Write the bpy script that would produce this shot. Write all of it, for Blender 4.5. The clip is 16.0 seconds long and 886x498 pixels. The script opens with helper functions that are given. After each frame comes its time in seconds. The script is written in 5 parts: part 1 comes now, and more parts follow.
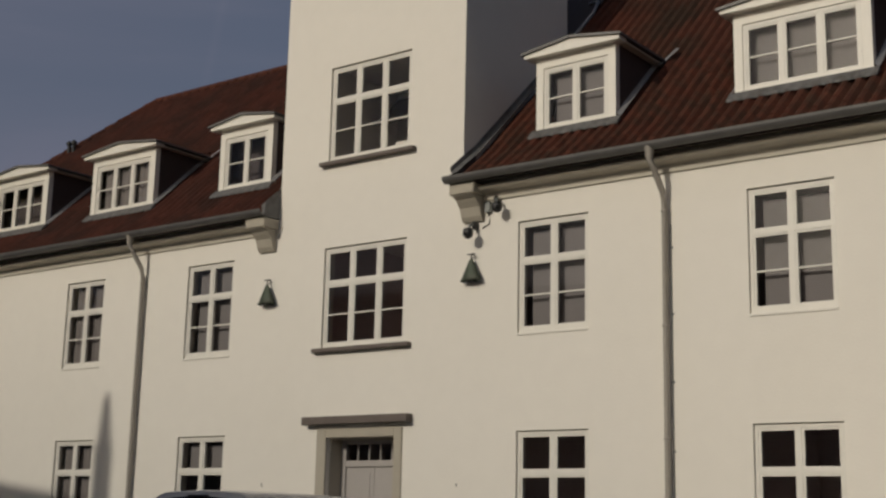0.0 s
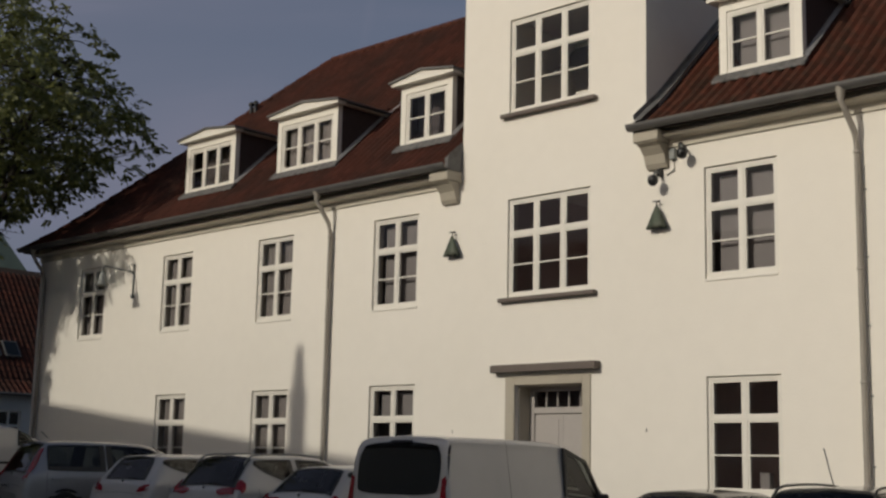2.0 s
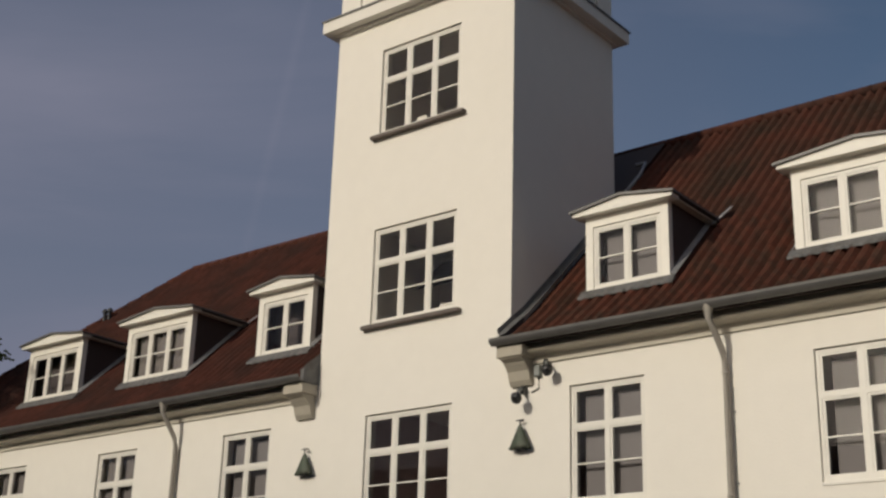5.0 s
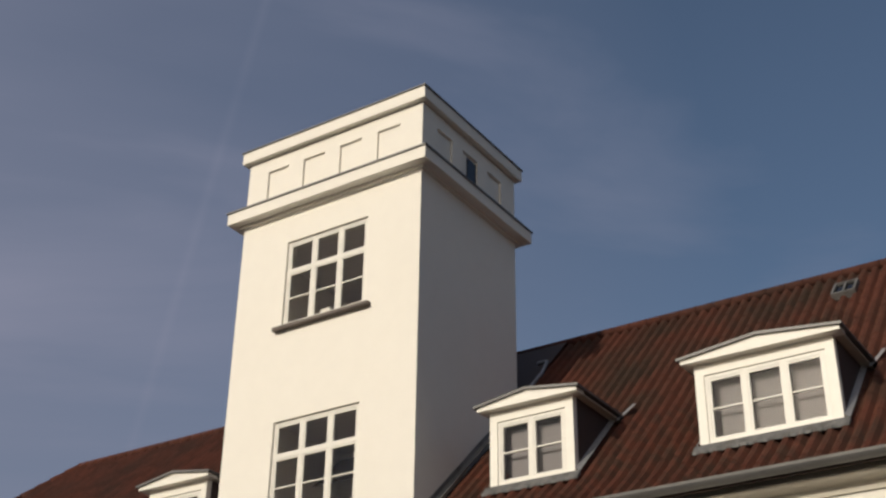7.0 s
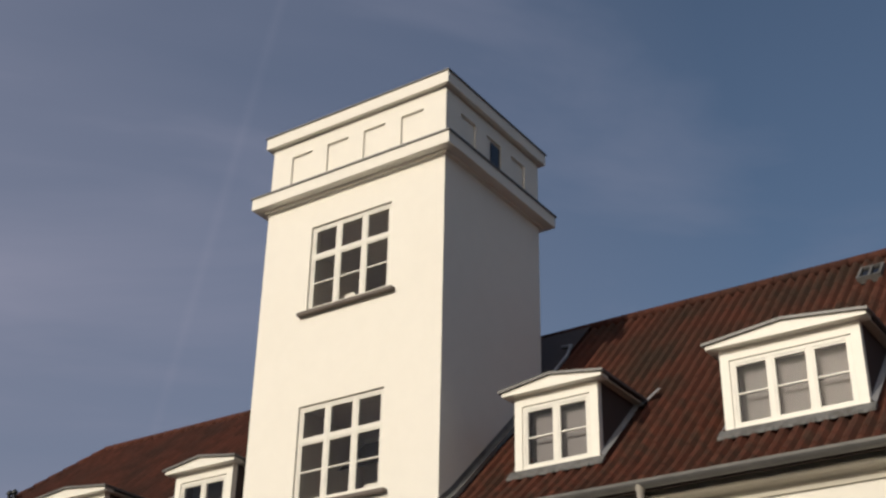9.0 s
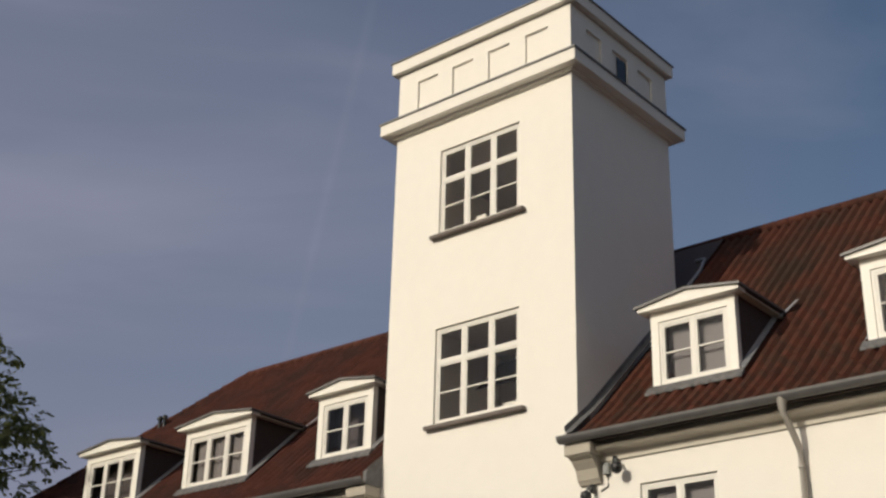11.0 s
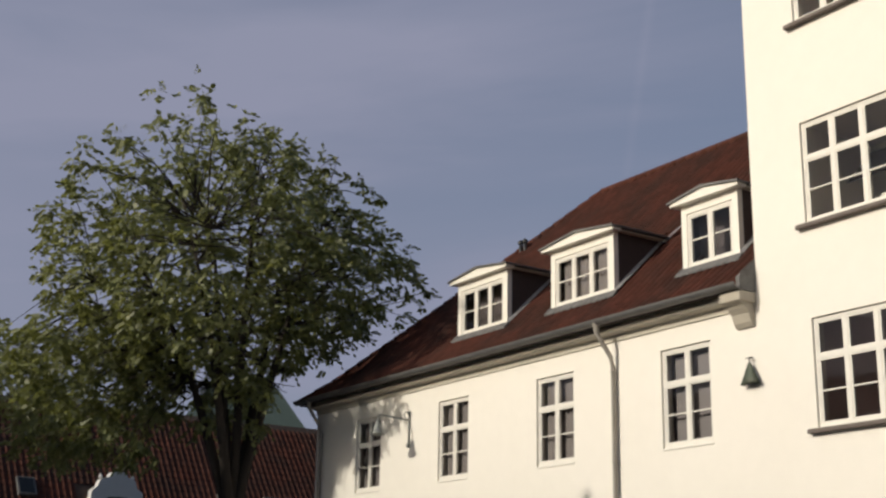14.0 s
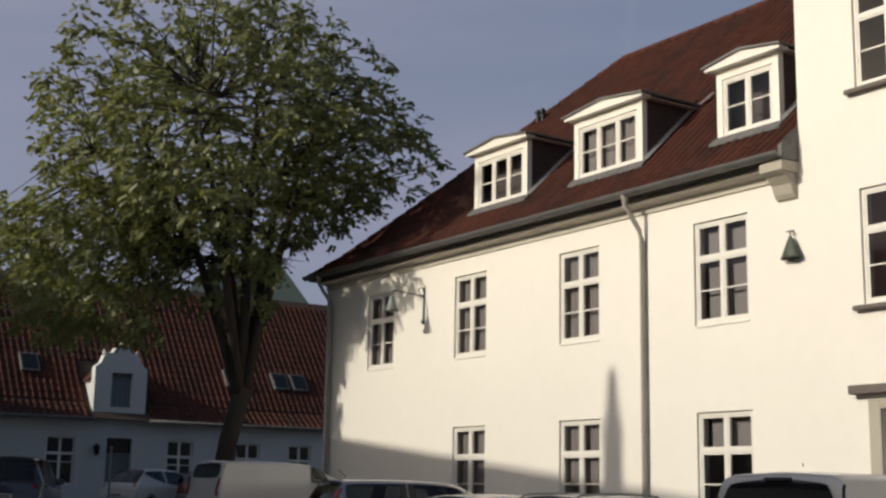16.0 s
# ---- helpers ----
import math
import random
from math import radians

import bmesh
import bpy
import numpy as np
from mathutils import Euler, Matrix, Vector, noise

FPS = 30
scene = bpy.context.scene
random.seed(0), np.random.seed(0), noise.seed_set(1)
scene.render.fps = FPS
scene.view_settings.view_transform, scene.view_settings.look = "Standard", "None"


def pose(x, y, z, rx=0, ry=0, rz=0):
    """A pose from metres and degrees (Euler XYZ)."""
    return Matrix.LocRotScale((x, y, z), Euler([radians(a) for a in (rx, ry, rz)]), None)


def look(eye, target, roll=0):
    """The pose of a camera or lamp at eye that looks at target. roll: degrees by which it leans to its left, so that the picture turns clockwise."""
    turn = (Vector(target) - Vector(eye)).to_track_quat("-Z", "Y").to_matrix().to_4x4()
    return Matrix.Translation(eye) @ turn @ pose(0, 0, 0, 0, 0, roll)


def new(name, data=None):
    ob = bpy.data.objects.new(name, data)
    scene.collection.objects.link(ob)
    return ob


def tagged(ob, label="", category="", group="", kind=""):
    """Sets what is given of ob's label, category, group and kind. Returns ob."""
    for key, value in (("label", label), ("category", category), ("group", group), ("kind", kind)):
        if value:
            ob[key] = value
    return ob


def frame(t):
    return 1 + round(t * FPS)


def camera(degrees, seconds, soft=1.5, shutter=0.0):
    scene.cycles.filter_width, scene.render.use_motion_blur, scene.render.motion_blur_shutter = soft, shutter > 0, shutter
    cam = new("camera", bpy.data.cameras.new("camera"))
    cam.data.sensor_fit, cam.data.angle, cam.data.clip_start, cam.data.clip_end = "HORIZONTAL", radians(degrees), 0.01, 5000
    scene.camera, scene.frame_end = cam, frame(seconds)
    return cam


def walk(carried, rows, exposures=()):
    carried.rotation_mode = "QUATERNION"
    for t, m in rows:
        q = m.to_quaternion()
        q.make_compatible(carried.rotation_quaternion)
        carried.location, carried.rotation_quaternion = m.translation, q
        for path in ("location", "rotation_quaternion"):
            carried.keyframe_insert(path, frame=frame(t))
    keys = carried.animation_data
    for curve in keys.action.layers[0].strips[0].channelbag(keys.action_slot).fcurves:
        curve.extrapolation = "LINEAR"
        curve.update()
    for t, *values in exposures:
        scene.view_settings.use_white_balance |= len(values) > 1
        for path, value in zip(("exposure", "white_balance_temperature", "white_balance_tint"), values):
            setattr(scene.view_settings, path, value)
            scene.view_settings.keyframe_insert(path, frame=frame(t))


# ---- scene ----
cam = camera(37.5, 16.0, soft=2.5)
PATH = [
    (0, (5.876, -18.869, 1.779), (4.7, -17.306, 2.195), 1.3),
    (0.5, (5.881, -18.965, 1.794), (4.63, -17.462, 2.213), 1.3),
    (1, (5.821, -19.12, 1.797), (4.511, -17.658, 2.181), 1.5),
    (1.5, (5.797, -19.263, 1.777), (4.444, -17.834, 2.138), 1.4),
    (2, (5.74, -19.37, 1.705), (4.367, -17.955, 2.041), 1.3),
    (2.5, (5.685, -19.355, 1.617), (4.3, -17.947, 1.933), 1.4),
    (3, (5.634, -19.243, 1.66), (4.251, -17.831, 1.964), 2.2),
    (3.5, (5.533, -18.933, 1.728), (4.178, -17.514, 2.117), 2.5),
    (4, (5.474, -18.692, 1.789), (4.167, -17.259, 2.277), 1.6),
    (4.5, (5.215, -18.529, 1.851), (3.972, -17.069, 2.421), 2.3),
    (5, (5.109, -18.192, 1.782), (3.93, -16.723, 2.457), 1.7),
    (5.2, (5.074, -18.05, 1.767), (3.914, -16.584, 2.478), 1.9),
    (7.3, (4.708, -18.06, 1.546), (3.75, -16.608, 2.534), 1.0),
    (7.5, (4.702, -18.06, 1.559), (3.747, -16.609, 2.551), 1.2),
    (8, (4.73, -18.093, 1.579), (3.767, -16.641, 2.561), 1.0),
    (10.5, (4.721, -18.215, 1.64), (3.591, -16.809, 2.504), 1.9),
    (11, (4.691, -18.342, 1.604), (3.502, -16.963, 2.432), 1.6),
    (11.5, (4.604, -18.509, 1.588), (3.331, -17.179, 2.37), 0.7),
    (12, (4.516, -18.592, 1.582), (3.159, -17.321, 2.319), 0.2),
    (12.5, (4.55, -18.562, 1.669), (3.11, -17.355, 2.356), 0.6),
    (13, (4.463, -18.469, 1.713), (2.953, -17.325, 2.355), 0.4),
    (13.5, (4.351, -18.432, 1.696), (2.783, -17.343, 2.294), 0.5),
    (14, (4.143, -18.327, 1.64), (2.546, -17.26, 2.197), 1.0),
    (14.5, (3.702, -18.222, 1.601), (2.125, -17.111, 2.131), -0.2),
    (15, (3.444, -18.117, 1.644), (1.854, -17.004, 2.126), 0.4),
    (15.5, (3.094, -17.902, 1.676), (1.48, -16.808, 2.123), 1.1),
    (16, (2.73, -17.957, 1.85), (1.101, -16.859, 2.223), 1.0),
]
walk(cam, [(t, look(eye, target, roll)) for t, eye, target, roll in PATH], [(0, -1.1), (1.5, -0.89), (2.5, -0.80), (4, -0.79), (5.2, -0.67), (7.3, -0.34), (10.5, -0.32), (11.5, -0.34), (12.5, -0.38), (13.5, -0.21), (14.5, -0.06), (16, -0.10)])

# ---- sky, sun, exposure ----
SUN_TURN, SUN_UP = radians(8), radians(24)
world = bpy.data.worlds.new("sky")
scene.world = world
world.use_nodes = True
wn, wl = world.node_tree.nodes, world.node_tree.links
sky = wn.new("ShaderNodeTexSky")
sky.sky_type, sky.sun_disc = "NISHITA", False
sky.sun_elevation, sky.sun_rotation = SUN_UP, radians(188)
sky.air_density, sky.dust_density, sky.ozone_density = 1.0, 4.0, 2.0
wtc, wmap, wnoise, wramp, wmix = (wn.new("ShaderNode" + k) for k in ("TexCoord", "Mapping", "TexNoise", "ValToRGB", "MixRGB"))
wmap.inputs["Scale"].default_value = (1.6, 0.8, 5.0)
wmap.inputs["Rotation"].default_value = (0.3, 0.5, 0.4)
wnoise.inputs["Scale"].default_value, wnoise.inputs["Detail"].default_value, wnoise.inputs["Distortion"].default_value = 1.4, 7.0, 0.5
wramp.color_ramp.elements[0].position, wramp.color_ramp.elements[1].position = 0.48, 0.70
wramp.color_ramp.elements[0].color, wramp.color_ramp.elements[1].color = (0.0, 0.0, 0.0, 1), (0.62, 0.62, 0.62, 1)
wmix.inputs["Color2"].default_value = (2.95, 3.1, 4.2, 1)
wl.new(wtc.outputs["Generated"], wmap.inputs["Vector"])
wl.new(wmap.outputs["Vector"], wnoise.inputs["Vector"])
wl.new(wnoise.outputs["Fac"], wramp.inputs["Fac"])


def wmath(op, a, b, clamp=False):
    """A math node of the sky on sockets or numbers."""
    node = wn.new("ShaderNodeMath")
    node.operation, node.use_clamp = op, clamp
    for k, v in enumerate((a, b)):
        if isinstance(v, (int, float)):
            node.inputs[k].default_value = v
        else:
            wl.new(v, node.inputs[k])
    return node.outputs[0]


# thin haze that thickens to the west, wisps of high cloud and one old contrail
wsep, wdot = wn.new("ShaderNodeSeparateXYZ"), wn.new("ShaderNodeVectorMath")
wdot.operation = "DOT_PRODUCT"
wdot.inputs[1].default_value = (-0.624, -0.767, 0.149)
wl.new(wtc.outputs["Generated"], wsep.inputs[0])
wl.new(wtc.outputs["Generated"], wdot.inputs[0])
west = wmath("MAXIMUM", wmath("SUBTRACT", wmath("MULTIPLY", wsep.outputs["X"], -1.2), 0.34), 0.0)
haze = wmath("MULTIPLY", west, wmath("ADD", wmath("MULTIPLY", wnoise.outputs["Fac"], 1.5), 0.35))
trail = wmath("MAXIMUM", wmath("SUBTRACT", 1.0, wmath("DIVIDE", wmath("ABSOLUTE", wdot.outputs["Value"], 0.0), 0.0055)), 0.0)
trail = wmath("MULTIPLY", wmath("MULTIPLY", trail, wnoise.outputs["Fac"]), 0.15)
veil = wmath("ADD", wmath("ADD", haze, wmath("MULTIPLY", wramp.outputs["Color"], 0.55)), trail, True)
wl.new(veil, wmix.inputs["Fac"])
wl.new(sky.outputs["Color"], wmix.inputs["Color1"])
wl.new(wmix.outputs["Color"], wn["Background"].inputs["Color"])
wn["Background"].inputs["Strength"].default_value = 0.10
sun = new("sun", bpy.data.lights.new("sun", "SUN"))
sun.data.energy, sun.data.angle, sun.data.color = 3.05, radians(0.9), (1.0, 0.93, 0.79)
sun.matrix_world = look((-30 * math.sin(SUN_TURN), -30 * math.cos(SUN_TURN), 30 * math.tan(SUN_UP)), (0, 0, 0))


# ---- materials ----
def mat(name, colour, rough=0.6, metal=0.0, grain=0.0, grain_scale=40.0, stain=0.0, stain_scale=1.5, stain_colour=None, bump=0.0,
        bump_scale=60.0, island=0.0, piece=0.0, stretch=(1, 1, 1), coat=0.0, spread=(0.45, 0.75)):
    m = bpy.data.materials.new(name)
    m.use_nodes = True
    n, l = m.node_tree.nodes, m.node_tree.links
    p = n["Principled BSDF"]
    p.inputs["Roughness"].default_value, p.inputs["Metallic"].default_value = rough, metal
    p.inputs["Coat Weight"].default_value = coat
    tc, mp = n.new("ShaderNodeTexCoord"), n.new("ShaderNodeMapping")
    mp.inputs["Scale"].default_value = stretch
    l.new(tc.outputs["Object"], mp.inputs["Vector"])
    rgb = n.new("ShaderNodeRGB")
    rgb.outputs[0].default_value = (*colour, 1)
    out = rgb.outputs[0]

    def noisy(scale, detail):
        t = n.new("ShaderNodeTexNoise")
        t.inputs["Scale"].default_value, t.inputs["Detail"].default_value = scale, detail
        l.new(mp.outputs["Vector"], t.inputs["Vector"])
        return t.outputs["Fac"]

    def shift(out, fac, amount):
        r = n.new("ShaderNodeMapRange")
        r.inputs["To Min"].default_value, r.inputs["To Max"].default_value = 1 - amount, 1 + amount
        l.new(fac, r.inputs["Value"])
        h = n.new("ShaderNodeHueSaturation")
        l.new(r.outputs["Result"], h.inputs["Value"])
        l.new(out, h.inputs["Color"])
        return h.outputs["Color"]

    if stain:
        ramp = n.new("ShaderNodeValToRGB")
        ramp.color_ramp.elements[0].position, ramp.color_ramp.elements[1].position = spread
        ramp.color_ramp.elements[1].color = (stain, stain, stain, 1)
        l.new(noisy(stain_scale, 6), ramp.inputs["Fac"])
        mx = n.new("ShaderNodeMixRGB")
        l.new(ramp.outputs["Color"], mx.inputs["Fac"])
        l.new(out, mx.inputs["Color1"])
        mx.inputs["Color2"].default_value = (*(stain_colour or [c * 0.6 for c in colour]), 1)
        out = mx.outputs["Color"]
    if grain:
        out = shift(out, noisy(grain_scale, 5), grain)
    if island:
        g = n.new("ShaderNodeNewGeometry")
        out = shift(out, g.outputs["Random Per Island"], island)
    if piece:
        oi = n.new("ShaderNodeObjectInfo")
        out = shift(out, oi.outputs["Random"], piece)
    l.new(out, p.inputs["Base Color"])
    if bump:
        b = n.new("ShaderNodeBump")
        b.inputs["Strength"].default_value, b.inputs["Distance"].default_value = bump, 0.01
        l.new(noisy(bump_scale, 6), b.inputs["Height"])
        l.new(b.outputs["Normal"], p.inputs["Normal"])
    return m


def glass(name, tint=(1, 1, 1), rough=0.0):
    m = bpy.data.materials.new(name)
    m.use_nodes = True
    n, l = m.node_tree.nodes, m.node_tree.links
    n.remove(n["Principled BSDF"])
    f, g, t, x = (n.new("ShaderNode" + k) for k in ("Fresnel", "BsdfGlossy", "BsdfTransparent", "MixShader"))
    f.inputs["IOR"].default_value = 1.5
    g.inputs["Roughness"].default_value = rough
    t.inputs["Color"].default_value = (*tint, 1)
    l.new(f.outputs[0], x.inputs[0])
    l.new(t.outputs[0], x.inputs[1])
    l.new(g.outputs[0], x.inputs[2])
    l.new(x.outputs[0], n["Material Output"].inputs["Surface"])
    return m


plaster = mat("cream lime-washed plaster", (0.80, 0.76, 0.69), 0.85, grain=0.03, grain_scale=3, stain=0.14, stain_scale=0.45,
              stain_colour=(0.70, 0.66, 0.57), bump=0.35, bump_scale=25)
white_paint = mat("white window paint", (0.74, 0.71, 0.645), 0.45, grain=0.04, grain_scale=12, bump=0.1)
dormer_paint = mat("white dormer paint", (0.80, 0.765, 0.69), 0.5, grain=0.05, grain_scale=6, bump=0.15)
grey_stone = mat("grey-brown sandstone", (0.14, 0.115, 0.10), 0.8, grain=0.15, grain_scale=20, stain=0.3, bump=0.4)
surround_paint = mat("beige-grey stone paint", (0.42, 0.38, 0.31), 0.75, grain=0.06, grain_scale=9, stain=0.2, bump=0.3)
cornice_paint = mat("grey-beige moulding paint", (0.52, 0.48, 0.40), 0.7, grain=0.06, grain_scale=7, stain=0.2, bump=0.2)
zinc = mat("weathered zinc", (0.155, 0.15, 0.145), 0.55, 0.5, grain=0.15, grain_scale=5, stain=0.4, stain_scale=3, bump=0.1)
pipe_paint = mat("grey pipe paint", (0.34, 0.31, 0.27), 0.5, 0.2, grain=0.1, grain_scale=5, stain=0.3, stain_scale=2)
new_zinc = mat("bright zinc strip", (0.36, 0.35, 0.35), 0.5, 0.4, grain=0.25, grain_scale=14, stain=0.5, stain_scale=6, bump=0.2)
lead = mat("lead flashing", (0.15, 0.148, 0.145), 0.65, 0.25, grain=0.3, grain_scale=12, stain=0.7, stain_scale=5, stain_colour=(0.07, 0.06, 0.05), bump=0.4)
tile = mat("red clay pantile", (0.095, 0.032, 0.0195), 0.75, grain=0.2, grain_scale=9, stain=0.85, stain_scale=0.8,
           stain_colour=(0.040, 0.028, 0.019), bump=0.4, island=0.10, spread=(0.38, 0.66))
tile_piece = mat("red clay pantile, single", (0.095, 0.032, 0.0195), 0.75, grain=0.28, grain_scale=9, stain=0.7, stain_scale=3,
                 stain_colour=(0.040, 0.028, 0.019), bump=0.4, piece=0.18, spread=(0.40, 0.66))
# Darker pantile; on the old wing it also holds the tree's shade as colour.
dark_tile = mat("darker clay pantile", (0.078, 0.027, 0.018), 0.9, grain=0.25, grain_scale=6, stain=0.8, stain_scale=0.9, stain_colour=(0.040, 0.022, 0.017), bump=0.3, island=0.14, spread=(0.38, 0.66))
for m_ in (tile, tile_piece, dark_tile):
    m_.node_tree.nodes["Principled BSDF"].inputs["Specular IOR Level"].default_value = 0.2
    m_.node_tree.nodes["Principled BSDF"].inputs["Roughness"].default_value = 0.9
deck = mat("dark roof boarding", (0.06, 0.04, 0.03), 0.9, grain=0.2)
cheek = mat("tarred dormer cheek", (0.055, 0.038, 0.034), 0.8, grain=0.2, grain_scale=10, bump=0.3)
copper = mat("verdigris copper", (0.062, 0.078, 0.054), 0.6, 0.3, grain=0.25, grain_scale=14, stain=0.6, stain_scale=6, stain_colour=(0.07, 0.06, 0.045))
iron = mat("dark wrought iron", (0.05, 0.05, 0.05), 0.5, 0.5, grain=0.1)
iron_grey = mat("grey-painted iron", (0.22, 0.23, 0.22), 0.5, 0.4, grain=0.15)
room = mat("interior wall paint", (0.54, 0.46, 0.455), 0.9, grain=0.06, grain_scale=4)
floorboard = mat("interior floor", (0.46, 0.38, 0.36), 0.6, grain=0.2, grain_scale=8)
cloth = mat("grey roller blind cloth", (0.19, 0.175, 0.175), 0.9, grain=0.06, grain_scale=40)
curtain_cloth = mat("grey curtain cloth", (0.20, 0.18, 0.175), 0.9, grain=0.1, grain_scale=20)
# Brown backing with the attic room's dimness put into its colour.
attic_dim = mat("dim brown attic backing", (0.075, 0.062, 0.062), 0.9, grain=0.15, grain_scale=14, stretch=(1, 1, 0.1))
pane_glass = glass("window glass")
door_paint = mat("grey door paint", (0.40, 0.37, 0.35), 0.55, grain=0.05, grain_scale=10, bump=0.1)
asphalt = mat("worn asphalt", (0.06, 0.058, 0.056), 0.9, grain=0.25, grain_scale=60, stain=0.5, stain_scale=0.6, stain_colour=(0.09, 0.085, 0.08), bump=0.6, bump_scale=120)
paving = mat("grey paving slabs", (0.22, 0.21, 0.20), 0.85, grain=0.15, grain_scale=20, piece=0.15, bump=0.3)
black_plastic = mat("black plastic", (0.02, 0.02, 0.02), 0.45, grain=0.1)
lens_glass = mat("dark lens", (0.01, 0.01, 0.012), 0.08)


# ---- building helpers ----
def mesh_of(bm, name, material):
    me = bpy.data.meshes.new(name)
    bm.to_mesh(me)
    bm.free()
    for one in (material if isinstance(material, (list, tuple)) else [material]):
        me.materials.append(one)
    return me


def child(name, me, parent, at=(0, 0, 0), label="", turn=0.0):
    ob = new(name, me)
    ob.parent = parent
    ob.location = at
    ob.rotation_euler = (0, 0, turn)
    return tagged(ob, label)


def part(name, bm, material, parent, label="", at=(0, 0, 0), smooth=False):
    if smooth:
        for f in bm.faces:
            f.smooth = True
    return child(name, mesh_of(bm, name, material), parent, at, label)


def thing(name, label, category, at=(0, 0, 0), group="", kind="", turn=0.0):
    ob = new(name)
    ob.location, ob.rotation_euler = at, (0, 0, turn)
    return tagged(ob, label, category, group, kind)


def box(bm, x0, x1, y0, y1, z0, z1, bevel=0.0):
    v = [bm.verts.new((x, y, z)) for x in (x0, x1) for y in (y0, y1) for z in (z0, z1)]
    fs = [bm.faces.new([v[i] for i in q]) for q in ((0, 1, 3, 2), (4, 6, 7, 5), (0, 4, 5, 1), (2, 3, 7, 6), (0, 2, 6, 4), (1, 5, 7, 3))]
    if bevel:
        es = list({e for f in fs for e in f.edges})
        bmesh.ops.bevel(bm, geom=es, offset=bevel, segments=1, affect="EDGES")
    return bm


def boxes(*rows, bevel=0.0):
    bm = bmesh.new()
    for r in rows:
        box(bm, *r, bevel=bevel)
    return bm


def sheet(x0, x1, y, z0, z1):
    """A sheet of glass that faces the street."""
    bm = bmesh.new()
    bm.faces.new([bm.verts.new(p) for p in ((x0, y, z0), (x1, y, z0), (x1, y, z1), (x0, y, z1))])
    return bm


def prism(points, axis, a, b):
    """A flat outline pushed from a to b along the axis."""
    bm = bmesh.new()
    put = {"x": lambda p, d: (d, p[0], p[1]), "y": lambda p, d: (p[0], d, p[1]), "z": lambda p, d: (p[0], p[1], d)}[axis]
    lo, hi = [bm.verts.new(put(p, a)) for p in points], [bm.verts.new(put(p, b)) for p in points]
    bm.faces.new(lo)
    bm.faces.new(hi[::-1])
    for i in range(len(points)):
        j = (i + 1) % len(points)
        bm.faces.new((lo[j], lo[i], hi[i], hi[j]))
    bmesh.ops.recalc_face_normals(bm, faces=bm.faces)
    return bm


def tube(bm, points, radius, sides=8, radii=None, caps=True):
    """A round bar along the points."""
    rings = []
    pts = [Vector(p) for p in points]
    for i, p in enumerate(pts):
        d = (pts[min(i + 1, len(pts) - 1)] - pts[max(i - 1, 0)]).normalized()
        u = d.cross(Vector((0, 0, 1)) if abs(d.z) < 0.9 else Vector((1, 0, 0))).normalized()
        w = d.cross(u)
        r = radii[i] if radii else radius
        rings.append([bm.verts.new(p + (u * math.cos(a) + w * math.sin(a)) * r) for a in (2 * math.pi * k / sides for k in range(sides))])
    for a, b in zip(rings, rings[1:]):
        for k in range(sides):
            bm.faces.new((a[k], a[(k + 1) % sides], b[(k + 1) % sides], b[k])).smooth = True
    if caps:
        bm.faces.new(rings[0][::-1])
        bm.faces.new(rings[-1])
    return bm


def lathe(bm, rows, sides=16, at=(0, 0, 0)):
    """Rows of radius and height turned round a plumb axis."""
    rings = [[bm.verts.new((at[0] + r * math.cos(2 * math.pi * k / sides), at[1] + r * math.sin(2 * math.pi * k / sides), at[2] + z)) for k in range(sides)] for r, z in rows]
    for a, b in zip(rings, rings[1:]):
        for k in range(sides):
            bm.faces.new((a[k], a[(k + 1) % sides], b[(k + 1) % sides], b[k])).smooth = True
    return bm


def pierced(bm, us, vs, gone, place, thick):
    """A wall of that thickness over the grid us x vs without the cells for which gone(u, v) holds. place(u, v, depth) gives the point."""
    us, vs = sorted(set(us)), sorted(set(vs))
    solid = {(i, j): not gone((us[i] + us[i + 1]) / 2, (vs[j] + vs[j + 1]) / 2) for i in range(len(us) - 1) for j in range(len(vs) - 1)}
    made = {}

    def vert(i, j, d):
        if (i, j, d) not in made:
            made[i, j, d] = bm.verts.new(place(us[i], vs[j], d * thick))
        return made[i, j, d]

    for (i, j), yes in solid.items():
        if not yes:
            continue
        bm.faces.new([vert(*c, 0) for c in ((i, j), (i + 1, j), (i + 1, j + 1), (i, j + 1))])
        bm.faces.new([vert(*c, 1) for c in ((i, j), (i, j + 1), (i + 1, j + 1), (i + 1, j))])
        for near, a, b in (((i - 1, j), (i, j), (i, j + 1)), ((i + 1, j), (i + 1, j), (i + 1, j + 1)), ((i, j - 1), (i, j), (i + 1, j)), ((i, j + 1), (i, j + 1), (i + 1, j + 1))):
            if not solid.get(near, False):
                bm.faces.new((vert(*a, 0), vert(*a, 1), vert(*b, 1), vert(*b, 0)))
    bmesh.ops.recalc_face_normals(bm, faces=bm.faces)
    return bm


# ---- ground ----
def ground_z(x):
    """The street climbs gently towards the old wing."""
    d = max(0.0, min(28.0, -2.0 - x))
    return 0.04 * min(d, 8.0) + 0.022 * max(0.0, min(d, 16.0) - 8.0) + 0.0515 * max(0.0, d - 16.0)


